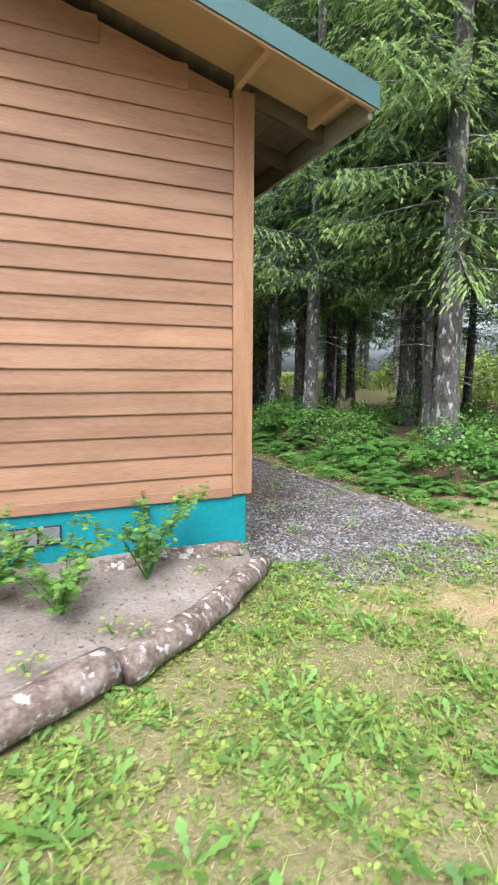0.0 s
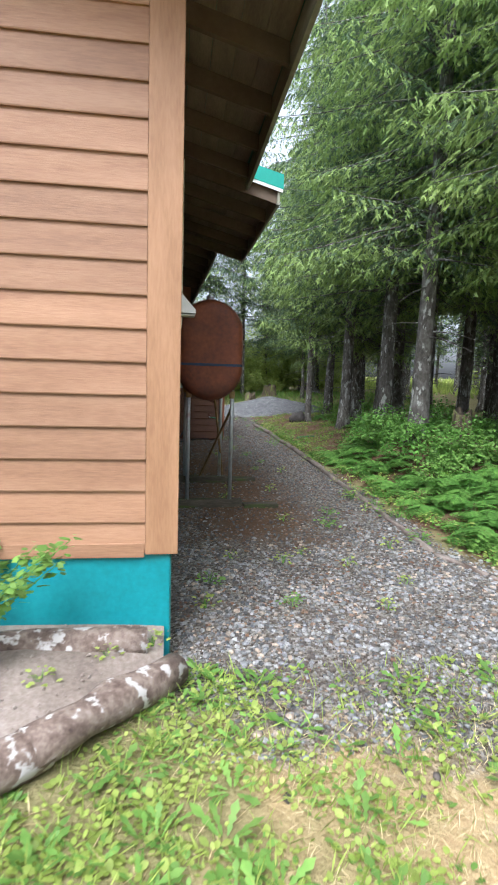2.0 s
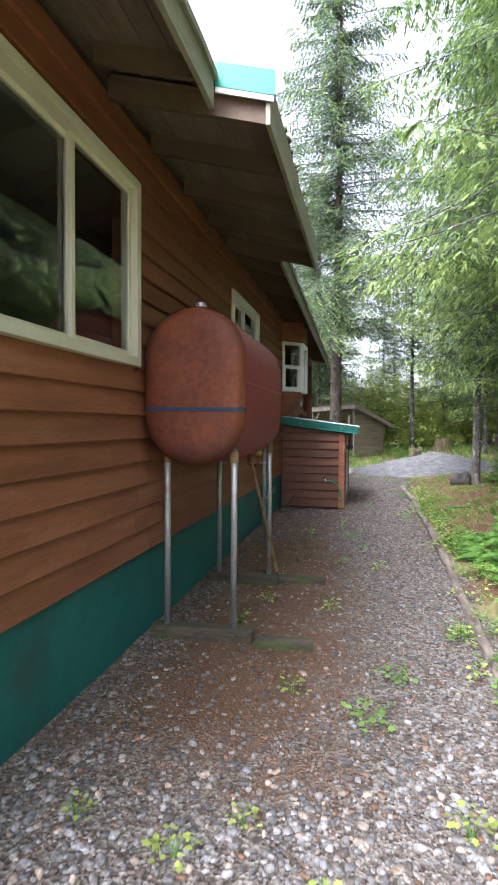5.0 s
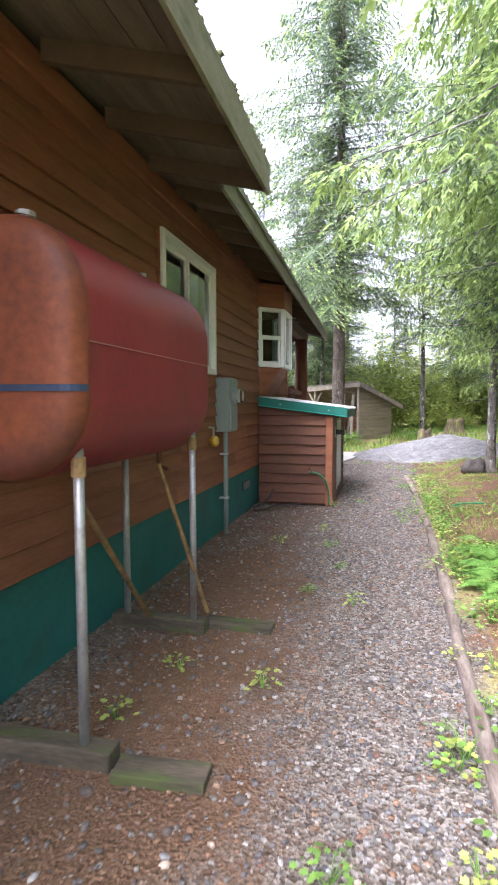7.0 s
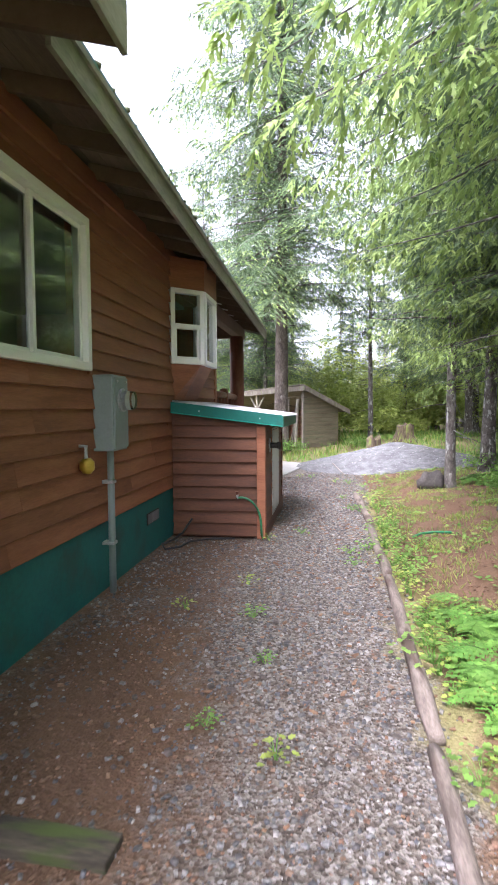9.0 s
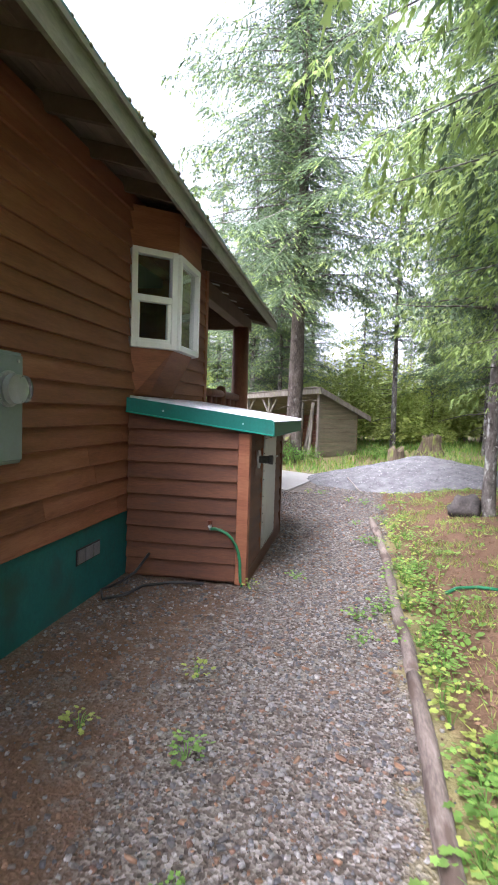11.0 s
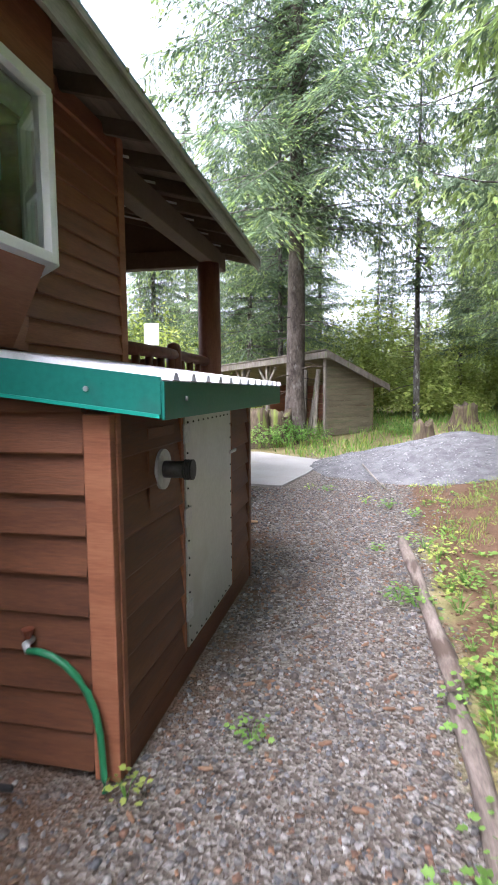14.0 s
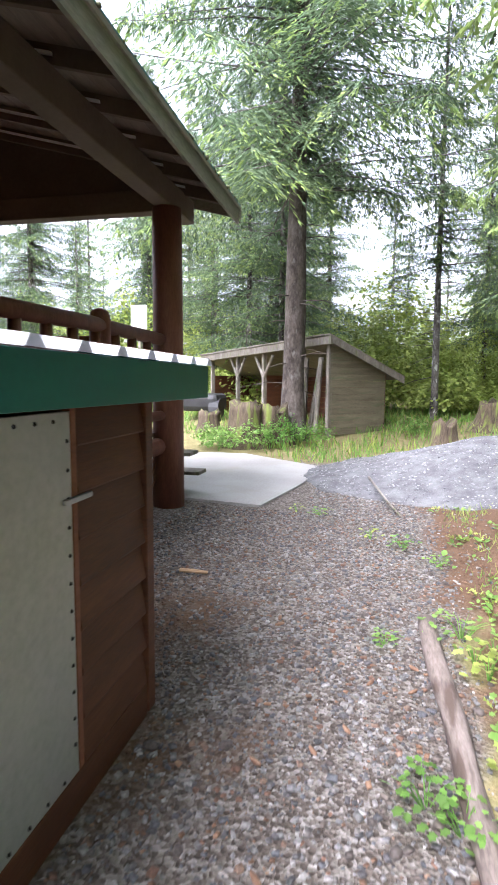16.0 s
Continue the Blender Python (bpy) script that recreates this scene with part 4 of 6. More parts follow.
for z in np.arange(0.28, 1.25, 0.085):
    for y in (14.055, 14.9):
        bmesh.ops.create_icosphere(nail, subdivisions=1, radius=0.007, matrix=Matrix.Translation((BX + 0.006, y, z)))
tagged(part("nail_heads", nail, BLACK, edoor), kind="stuff")
part("hasp", box(BX + 0.006, BX + 0.02, 14.87, 15.02, 1.03, 1.048, 0.004), STEEL, edoor, "steel hasp")
for z in (0.32, 0.78, 1.18):
    part("hinge", box(BX + 0.004, BX + 0.014, 14.0, 14.09, z, z + 0.09, 0.003), STEEL, edoor)
part("vent_flange", tube([(BX - 0.008, 13.74, 1.1), (BX + 0.012, 13.74, 1.1)], 0.085, 24), STEEL, enclosure, "round steel pipe flange")
part("vent_pipe", tube([(BX + 0.01, 13.74, 1.1), (BX + 0.1, 13.74, 1.1)], 0.036, 18), RUSTY_PIPE, enclosure, "dark exhaust pipe stub", True)
ring = bmesh.new()
for k in range(4):
    tube([(BX + 0.1 + k * 0.01, 13.74, 1.1), (BX + 0.106 + k * 0.01, 13.74, 1.1)], 0.043, 18, ring)
part("vent_cap", ring, BLACK, enclosure)
part("vent_backing", box(BX - 0.008, BX - 0.001, 13.6, 13.9, 0.92, 1.28, 0.003), RED, enclosure)
# roof of ribbed sheet with green trim, a little higher towards the south end
def tilted(bm):
    for v in bm.verts:
        v.co.z += (15.66 - v.co.y) * 0.006 * min(1.0, max(0.0, (v.co.x - WX) / 1.0))
    return bm


OX, OY0, OY1 = 3.16, 13.21, 15.59
outline = []
y = OY0 + 0.012
while y < OY1 - 0.02:
    outline += [(y, 0.0), (y + 0.05, 0.0), (y + 0.07, 0.026), (y + 0.1, 0.026), (y + 0.12, 0.0)]
    y += 0.19
sheet = bmesh.new()
rows = []
for x in (WX + 0.015, OX + 0.012):
    rows.append([sheet.verts.new((x, y, enc_top(x) + 0.122 + h)) for y, h in outline])
for i in range(len(outline) - 1):
    sheet.faces.new((rows[0][i], rows[0][i + 1], rows[1][i + 1], rows[1][i]))
bmesh.ops.solidify(sheet, geom=sheet.faces[:], thickness=0.004)
part("roof_sheet", tilted(sheet), RIB_METAL, enclosure, "pale ribbed metal roofing sheet")
part("roof_deck", tilted(slope_slab(WX + 0.015, OX - 0.02, OY0 + 0.03, OY1 - 0.03, 0.0, 0.1, enc_top)), RED, enclosure)
part("eave_trim", tilted(box(OX - 0.006, OX + 0.006, OY0, OY1, enc_top(OX) - 0.005, enc_top(OX) + 0.118, 0.002)), GREEN_METAL, enclosure, "green metal edge trim")
part("rake_trim", tilted(slope_slab(WX + 0.015, OX - 0.007, OY0, OY0 + 0.012, 0.005, 0.125, enc_top)), GREEN_METAL, enclosure, "green metal edge trim")
part("rake_trim", slope_slab(WX + 0.015, OX - 0.007, OY1 - 0.012, OY1, 0.005, 0.115, enc_top), GREEN_METAL, enclosure)
# Lower trim lip in brighter teal: its edge highlight put into the colour.
part("drip_lip", tilted(slope_slab(WX + 0.015, OX - 0.007, OY0 - 0.014, OY0 - 0.002, 0.0, 0.012, enc_top)), TEAL_METAL, enclosure)
for x in (2.2, 2.9):
    part("screw", tilted(tube([(x, OY0 - 0.006, enc_top(x) + 0.06), (x, OY0, enc_top(x) + 0.06)], 0.009, 8)), STEEL, enclosure)
part("screw", tilted(tube([(OX + 0.004, 13.42, enc_top(OX) + 0.06), (OX + 0.012, 13.42, enc_top(OX) + 0.06)], 0.009, 8)), STEEL, enclosure)

spigot = thing("hose_spigot", "small brass outdoor tap on the enclosure side", "tap", (2.63, BY0, 0.5))
part("tap_body", tube([(2.63, BY0 + 0.0, 0.55), (2.63, BY0 - 0.05, 0.55), (2.65, BY0 - 0.065, 0.53)], 0.013, 10), STEEL, spigot)
part("tap_handle", tube([(2.63, BY0 - 0.035, 0.565), (2.63, BY0 - 0.035, 0.6)], [0.01, 0.022], 10), TANK_END, spigot)
hpts = [(2.65, BY0 - 0.065, 0.535), (2.69, BY0 - 0.07, 0.54), (2.74, BY0 - 0.072, 0.53), (2.79, BY0 - 0.072, 0.505), (2.835, BY0 - 0.072, 0.465), (2.87, BY0 - 0.07, 0.41), (2.895, BY0 - 0.065, 0.34), (2.907, BY0 - 0.06, 0.26), (2.91, BY0 - 0.055, 0.17), (2.915, BY0 - 0.06, 0.1), (2.935, BY0 - 0.09, 0.072)]
coil = [(2.62, 13.12, 0.085), (2.35, 13.1, 0.08), (2.15, 12.95, 0.08), (2.1, 12.7, 0.08), (1.98, 12.55, 0.085), (1.9, 12.7, 0.1), (1.95, 12.95, 0.09), (2.02, 13.1, 0.14), (2.1, 13.22, 0.28)]
tagged(link_mesh("black_cable", tube(coil, 0.012, 8), BLACK, None, "", True), "black cable lying loosely along the wall foot", "cable")
tagged(link_mesh("garden_hose", tube(hpts, 0.013, 8), HOSE, None, "", True), "short green garden hose curving to the ground", "hose")

# ---- porch ----
PX, PY = 1.68, 18.95
deck = tagged(new("porch_floor"), "stained plank porch floor behind the log railing", "floor", kind="structure")
y = WY1 + 0.01
while y < 19.1:
    part("plank", box(WEST, PX - 0.1, y, y + 0.135, 0.80, 0.838, 0.004), POST, deck)
    y += 0.14
part("rim_beam", tube([(PX - 0.06, WY1 + 0.02, 0.7), (PX - 0.06, 19.12, 0.7)], 0.09, 14), POST, deck, "round log rim beam")
post = thing("porch_post", "thick dark red peeled-log porch post", "post", (PX, PY, 0.05))
part("shaft", tube([(PX, PY, 0.03), (PX, PY, 1.0), (PX + 0.005, PY, 2.0), (PX, PY, 3.1)], [0.165, 0.16, 0.155, 0.15], 20, wobble=0.04), POST, post, "", True)
beam = thing("porch_beam", "dark timber beam carrying the porch rafters", "beam", (PX, 17.4, 3.1))
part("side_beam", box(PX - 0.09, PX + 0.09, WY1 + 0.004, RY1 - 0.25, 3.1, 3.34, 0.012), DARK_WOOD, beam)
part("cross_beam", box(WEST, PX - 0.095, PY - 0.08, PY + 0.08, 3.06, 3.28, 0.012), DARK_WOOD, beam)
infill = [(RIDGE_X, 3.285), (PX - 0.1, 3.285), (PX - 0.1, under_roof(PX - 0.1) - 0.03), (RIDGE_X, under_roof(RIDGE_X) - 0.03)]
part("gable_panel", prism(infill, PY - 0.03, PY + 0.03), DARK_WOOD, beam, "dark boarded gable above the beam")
# White strips: light on the rafter edges put into shape and colour.
y = WY1 + 0.32
while y < RY1:
    b2 = slope_slab(RIDGE_X, PX + 0.1, y - 0.02, y + 0.02, -0.06, 0.02, under_roof)
    tagged(link_mesh("batten", b2, WHITE), "white strip for a lit rafter edge under the porch roof", "batten", "porch battens")
    y += 0.61
railing = thing("porch_railing", "peeled log porch railing stained dark brown", "railing", (PX, 17.4, 0.84))
part("top_rail", tube([(PX - 0.02, WY1 + 0.02, 1.80), (PX, 17.3, 1.81), (PX - 0.02, PY - 0.1, 1.79)], [0.062, 0.058, 0.06], 14, wobble=0.08), POST, railing, "", True)
part("bottom_rail", tube([(PX - 0.02, WY1 + 0.02, 1.02), (PX - 0.02, PY - 0.1, 1.02)], 0.05, 12, wobble=0.08), POST, railing, "", True)
for y in np.arange(16.15, 18.7, 0.33):
    part("baluster", tube([(PX - 0.02, y, 1.0), (PX - 0.02, y, 1.78)], 0.042, 10, wobble=0.1), POST, railing, "", True)
part("newel", tube([(PX - 0.02, 17.55, 0.84), (PX - 0.02, 17.55, 1.86), (PX - 0.02, 17.55, 1.92), (PX - 0.02, 17.55, 1.945)], [0.085, 0.085, 0.07, 0.02], 16), POST, railing, "round-topped log newel", True)
rail2 = thing("back_railing", "log railing along the end of the porch", "railing", (-0.5, PY, 0.84))
part("top_rail", tube([(-3.0, PY, 1.80), (PX - 0.75, PY, 1.79)], 0.055, 12, wobble=0.08), POST, rail2, "", True)
part("bottom_rail", tube([(-3.0, PY, 1.06), (PX - 0.75, PY, 1.06)], 0.045, 12, wobble=0.08), POST, rail2, "", True)
for x in np.arange(-2.9, 0.9, 0.35):
    part("baluster", tube([(x, PY, 0.84), (x, PY, 1.78)], 0.036, 10), POST, rail2, "", True)
lattice = thing("lattice_skirt", "brown crossed-slat lattice under the porch floor", "lattice", (PX - 0.12, 17.4, 0.05))
for s in (1, -1):
    for y in np.arange(16.0, 18.7, 0.13):
        a, b = (y, 0.03), (y + s * 0.6, 0.63)
        lo, hi = max(min(a[0], b[0]), 15.9), min(max(a[0], b[0]), 18.78)
        if hi - lo < 0.3:
            continue
        part("slat", prism([(a[0] - 0.016, 0.03), (a[0] + 0.016, 0.03), (b[0] + 0.016, 0.63), (b[0] - 0.016, 0.63)], PX - 0.1 + s * 0.005, PX - 0.092 + s * 0.005, "x"), STAIN_Y, lattice)
steps = thing("porch_steps", "plank steps from the porch to the concrete", "steps", (1.2, 19.4, 0.05))
for i, (y0, z) in enumerate(((19.13, 0.56), (19.43, 0.3))):
    part("tread", box(0.5, 1.86, y0, y0 + 0.28, z, z + 0.04, 0.005), OLD_WOOD, steps)
for x in (0.7, 1.5):
    part("stringer", prism([(19.12, 0.05), (19.7, 0.05), (19.7, 0.298), (19.42, 0.298), (19.42, 0.558), (19.12, 0.558)], x, x + 0.05, "x"), OLD_WOOD, steps)
# a white board on a pole across the clearing
board = thing("board_on_pole", "white rectangular board fixed to a wooden pole", "board", (-3.15, 29.0, 0.3))
part("panel", box(-3.4, -2.9, 28.97, 29.0, 2.85, 3.55, 0.006), WHITE, board)
part("pole", tube([(-3.15, 29.05, 0.2), (-3.15, 29.05, 3.4)], [0.06, 0.05], 10), OLD_WOOD, board)

# ---- concrete apron, pile, rock, logs ----
apron = prism([(-12, 20.6), (1.5, 19.3), (2.65, 19.1), (2.9, 20.4), (3.05, 21.9), (1.4, 23.2), (-0.3, 24.6), (-12, 31)], -0.2, 0.075, "z")
setting("pavement", apron, CONCRETE, "pale concrete apron beyond the porch", "pavement")


def lump(name, centre, size, seed, m, label, category, rough=0.25, sub=3):
    bm = bmesh.new()
    bmesh.ops.create_icosphere(bm, subdivisions=sub, radius=1)
    for v in bm.verts:
        q = 1 + rough * noise.noise(v.co * 1.3 + Vector((seed, 0, 0))) + rough * 0.5 * noise.noise(v.co * 3.1 + Vector((0, seed, 0)))
        v.co = Vector((v.co.x * size[0], v.co.y * size[1], v.co.z * size[2])) * q
    ob = link_mesh(name, bm, m, None, "", True)
    ob.location = centre
    return tagged(ob, label, category)


lump("rock", (5.45, 17.0, 0.27), (0.23, 0.17, 0.17), 5.0, ROCK, "dark rounded rock lying beside a thin spruce", "rock", 0.5)


def pile_z(x, y):
    d = np.hypot((x - 5.2) / 2.5, (y - 21.3) / 1.9) + 0.05 * rough_noise(x, y, 0.8, 23)
    return 0.6 * np.clip(1 - d, 0, 1) ** 0.85 * (1 + 0.06 * rough_noise(x, y, 1.0, 21))


px, py = np.arange(2.2, 7.8, 0.07), np.arange(19.2, 23.4, 0.07)
PXX, PYY = np.meshgrid(px, py)
PZZ = ground_z(PXX, PYY) - 0.03 + pile_z(PXX, PYY) + 0.012 * np.random.RandomState(2).rand(*PXX.shape) * (pile_z(PXX, PYY) > 0)
w = len(px)
ii = (np.arange(len(py) - 1)[:, None] * w + np.arange(w - 1)[None, :]).ravel()
pm = bpy.data.meshes.new("gravel_pile")
pm.from_pydata(np.stack([PXX.ravel(), PYY.ravel(), PZZ.ravel()], 1).tolist(), [], np.stack([ii, ii + 1, ii + w + 1, ii + w], 1).tolist())
pm.materials.append(PILE)
pile = tagged(new("gravel_pile", pm), "low heap of grey crushed rock beside the drive", "gravel pile", kind="stuff")


def log(name, a, b, r, m, label, group, seed=0, wob=0.25):
    a, b = Vector(a), Vector(b)
    n = max(4, int((b - a).length / 0.12))
    pts, rad = [], []
    for k in range(n + 1):
        t = k / n
        p = a.lerp(b, t) + Vector((noise.noise(Vector((seed, t * 3, 0))), noise.noise(Vector((seed, 0, t * 3))), 0)) * (0.012 if r < 0.1 else 0.03)
        pts.append(p)
        rad.append(r * (1 + 0.14 * noise.noise(Vector((seed, t * 5, 7)))) * (0.93 if k in (0, n) else 1))
    ob = link_mesh(name, tube(pts, rad, 14, wobble=wob), m, None, "", True)
    return tagged(ob, label, "log", group)


log("border_log", (1.86, 3.76, 0.13), (1.33, 3.2, 0.16), 0.085, LOG_BARK, "weathered log with flaking bark bordering the soil bed", "bed border", 1)
log("border_log", (1.38, 3.26, 0.13), (0.62, 2.66, 0.15), 0.085, LOG_BARK, "lichen-spotted log bordering the soil bed", "bed border", 2)
log("border_log", (0.56, 2.7, 0.16), (-0.75, 2.0, 0.14), 0.095, LOG_BARK, "lichen-spotted log bordering the soil bed", "bed border", 3)
log("border_log", (1.72, 3.86, 0.22), (0.7, 3.8, 0.24), 0.075, LOG_BARK, "thin weathered pole along the foundation", "bed border", 4)
for k, (a, b, r) in enumerate((((4.12, 16.55), (4.2, 14.1), 0.06), ((4.18, 14.0), (4.19, 11.9), 0.055), ((4.19, 11.85), (4.15, 9.5), 0.055), ((4.13, 9.44), (4.09, 7.3), 0.05), ((4.09, 7.24), (4.04, 5.6), 0.042), ((4.04, 5.55), (4.3, 4.7), 0.035))):
    log("edging_log", (*a, 0.03 + r * 0.8 - 0.012 * (k > 2)), (*b, 0.03 + r * 0.8 - 0.012 * (k > 2)), r * 0.8, EDGE_LOG, "bleached pole edging the gravel path", "path edging", 10 + k, 0.3)

def bed_front(x):
    return np.interp(x, [-3, -0.75, 0.56, 1.33, 1.95], [0.95, 2.0, 2.66, 3.2, 3.94])


bed = bmesh.new()
bw, bh = 40, 22
grid = []
for j in range(bh):
    row = []
    for i in range(bw):
        x = -3.0 + 4.8 * i / (bw - 1)
        front = min(float(bed_front(x)) + 0.03, 3.94)
        y = front + (WY0 + 0.02 - front) * j / (bh - 1)
        row.append(bed.verts.new((x, y, 0.17 + 0.1 * j / (bh - 1) - 0.06 * max(0, x - 1.4) + 0.02 * noise.noise(Vector((x * 3, y * 3, 0))))))
    grid.append(row)
for j in range(bh - 1):
    for i in range(bw - 1):
        bed.faces.new((grid[j][i], grid[j][i + 1], grid[j + 1][i + 1], grid[j + 1][i]))
setting("soil_bed", bed, SOIL, "dry grey-brown planting bed against the foundation", "soil", True)

# ---- woodshed ----
su, sv = Vector((-0.68, 0.733, 0)), Vector((0.733, 0.68, 0))
SF = Vector((2.92, 24.4, 0))
shed = thing("woodshed", "old open-fronted woodshed with a sloping shake roof", "shed", (2.9, 24.6, 0.35))


def shed_pt(u, v, z):
    p = SF + su * u + sv * v
    return Vector((p.x, p.y, z))


def shed_box(u0, u1, v0, v1, z0, z1, drop=0.0):
    bm = bmesh.new()
    vs = [bm.verts.new(shed_pt(u, v, z - drop * (v if z == z1 else 0))) for u in (u0, u1) for v in (v0, v1) for z in (z0, z1)]
    for f in ((0, 1, 3, 2), (4, 6, 7, 5), (0, 4, 5, 1), (2, 3, 7, 6), (0, 2, 6, 4), (1, 5, 7, 3)):
        bm.faces.new([vs[i] for i in f])
    bmesh.ops.recalc_face_normals(bm, faces=bm.faces)
    return bm


def roof_strip(u0, u1, v0, v1, base, thick):
    bm = bmesh.new()
    vs = []
    for u in (u0, u1):
        for v in (v0, v1):
            z = 2.27 - 0.40 * v - 0.035 * u + base
            vs += [bm.verts.new(shed_pt(u, v, z)), bm.verts.new(shed_pt(u, v, z + thick))]
    for f in ((0, 1, 3, 2), (4, 6, 7, 5), (0, 4, 5, 1), (2, 3, 7, 6), (0, 2, 6, 4), (1, 5, 7, 3)):
        bm.faces.new([vs[i] for i in f])
    bmesh.ops.recalc_face_normals(bm, faces=bm.faces)
    return bm


part("roof_deck", roof_strip(0, 6, 0, 1.95, -0.06, 0.05), SHED_WOOD, shed)
for k in range(30):
    part("shake", roof_strip(k * 0.2 + 0.006, k * 0.2 + 0.194, -0.04, 1.98, -0.008, 0.02 + 0.015 * rng.random()), OLD_WOOD, shed)
part("fascia", roof_strip(0, 6, -0.02, 0.012, -0.17, 0.15), OLD_WOOD, shed, "weathered grey fascia")
part("fascia", roof_strip(-0.015, 0.015, 0, 1.95, -0.15, 0.13), OLD_WOOD, shed)
z = 0.3
while z < 2.05:
    reach = min(1.62, (2.27 - 0.1 - z) / 0.40)
    part("side_board", shed_box(0.2, 0.225, 0.14, reach, z, z + 0.132), SHED_WOOD, shed)
    z += 0.136
z = 0.3
while z < 1.5:
    part("back_board", shed_box(0.2, 5.8, 1.6, 1.62, z, z + 0.132), RED, shed)
    z += 0.136
part("end_wall", shed_box(5.75, 5.78, 0.2, 1.6, 0.3, 1.5), RED, shed)
part("inner_wall", shed_box(3.0, 3.03, 0.3, 1.6, 0.3, 1.5), RED, shed)
for u in (0.2, 1.1, 2.7, 4.0, 5.5):
    part("post", shed_box(u, u + 0.09, 0.1, 0.19, 0.25, 2.1 - 0.035 * u), OLD_WOOD, shed)
for u, s in ((2.7, 1), (2.7, -1), (4.0, 1), (4.0, -1)):
    part("brace", tube([shed_pt(u + 0.04, 0.13, 1.45), shed_pt(u + 0.04 + s * 0.4, 0.13, 1.95)], 0.035, 8), OLD_WOOD, shed)
for u, a in ((0.35, 0.12), (0.55, -0.1), (0.75, 0.2), (0.95, 0.05)):
    part("leaning_slab", tube([shed_pt(u, -0.1, 0.35), shed_pt(u + a, 0.1, 1.85)], 0.05, 6), OLD_WOOD, shed)


def stump(at, r, h, seed, label):
    n, rows = 22, 7
    bm = bmesh.new()
    rings = []
    for j in range(rows):
        t = j / (rows - 1)
        ring = []
        for k in range(n):
            a = 2 * math.pi * k / n
            jag = h * (0.26 * noise.noise(Vector((math.cos(a) * 2, math.sin(a) * 2, seed))) + 0.05 * rng.uniform(-1, 1)) * (t > 0.9)
            q = r * (1 + 0.8 * (1 - t) ** 3) * (1 + 0.3 * noise.noise(Vector((math.cos(a) * 2.5, math.sin(a) * 2.5, seed + t))))
            ring.append(bm.verts.new((q * math.cos(a), q * math.sin(a), h * t + jag)))
        rings.append(ring)
    for a, b in zip(rings, rings[1:]):
        for k in range(n):
            bm.faces.new((a[k], a[(k + 1) % n], b[(k + 1) % n], b[k]))
    c = bm.verts.new((0, 0, h * 0.8))
    for k in range(n):
        bm.faces.new((rings[-1][k], rings[-1][(k + 1) % n], c))
    ob = link_mesh("stump", bm, STUMP, None, "", True)
    ob.location = (at[0], at[1], gz(*at) - 0.05)
    tagged(ob, label, "stump", "old stumps")


for at, r, h, l in (((1.35, 23.9), 0.3, 0.85, "pale rotting stump with a jagged top by the woodshed"), ((1.85, 24.0), 0.26, 0.8, "pale rotting stump with a jagged top by the woodshed"), ((0.3, 24.9), 0.22, 0.5, "small grey stump at the edge of the drive"),
                 ((4.95, 23.5), 0.2, 0.62, "mossy yellow-green stump in the clearing"), ((6.1, 25.6), 0.28, 0.62, "mossy brown stump in the clearing"), ((6.1, 9.0), 0.14, 0.5, "broken brown snag stump among the ferns")):
    stump(at, r, h, at[0] * 3.1, l)

wheel = thing("parked_atv", "dark wheel and body of a vehicle behind the post", "vehicle", (0.1, 26.6, 0.4))
part("tyre", tube([(-0.12, 26.4, 0.65), (0.12, 26.4, 0.65)], 0.28, 20), BLACK, wheel)
part("body", box(-0.9, 0.1, 26.2, 27.1, 0.62, 1.05, 0.12), BLACK, wheel)
tagged(link_mesh("stick", tube([(3.75, 20.1, 0.26), (3.95, 19.5, 0.12), (4.08, 19.0, 0.075)], [0.014, 0.012, 0.008], 8), OLD_WOOD, None, "", True), "bare stick lying on the gravel", "stick")
tagged(link_mesh("wood_chip", tube([(2.52, 17.0, 0.075), (2.62, 16.99, 0.08), (2.72, 17.01, 0.072)], [0.012, 0.016, 0.01], 6), PALE_SOFFIT), "short split piece of pale wood on the gravel", "wood piece")
hp = [(4.62, 13.45, gz(4.62, 13.45) + 0.02), (4.72, 13.55, gz(4.72, 13.55) + 0.03), (4.9, 13.58, gz(4.9, 13.58) + 0.025), (5.05, 13.5, gz(5.05, 13.5) + 0.015)]
tagged(link_mesh("hose_piece", tube(hp, 0.014, 8), HOSE, None, "", True), "short piece of green hose lying in the litter", "hose")

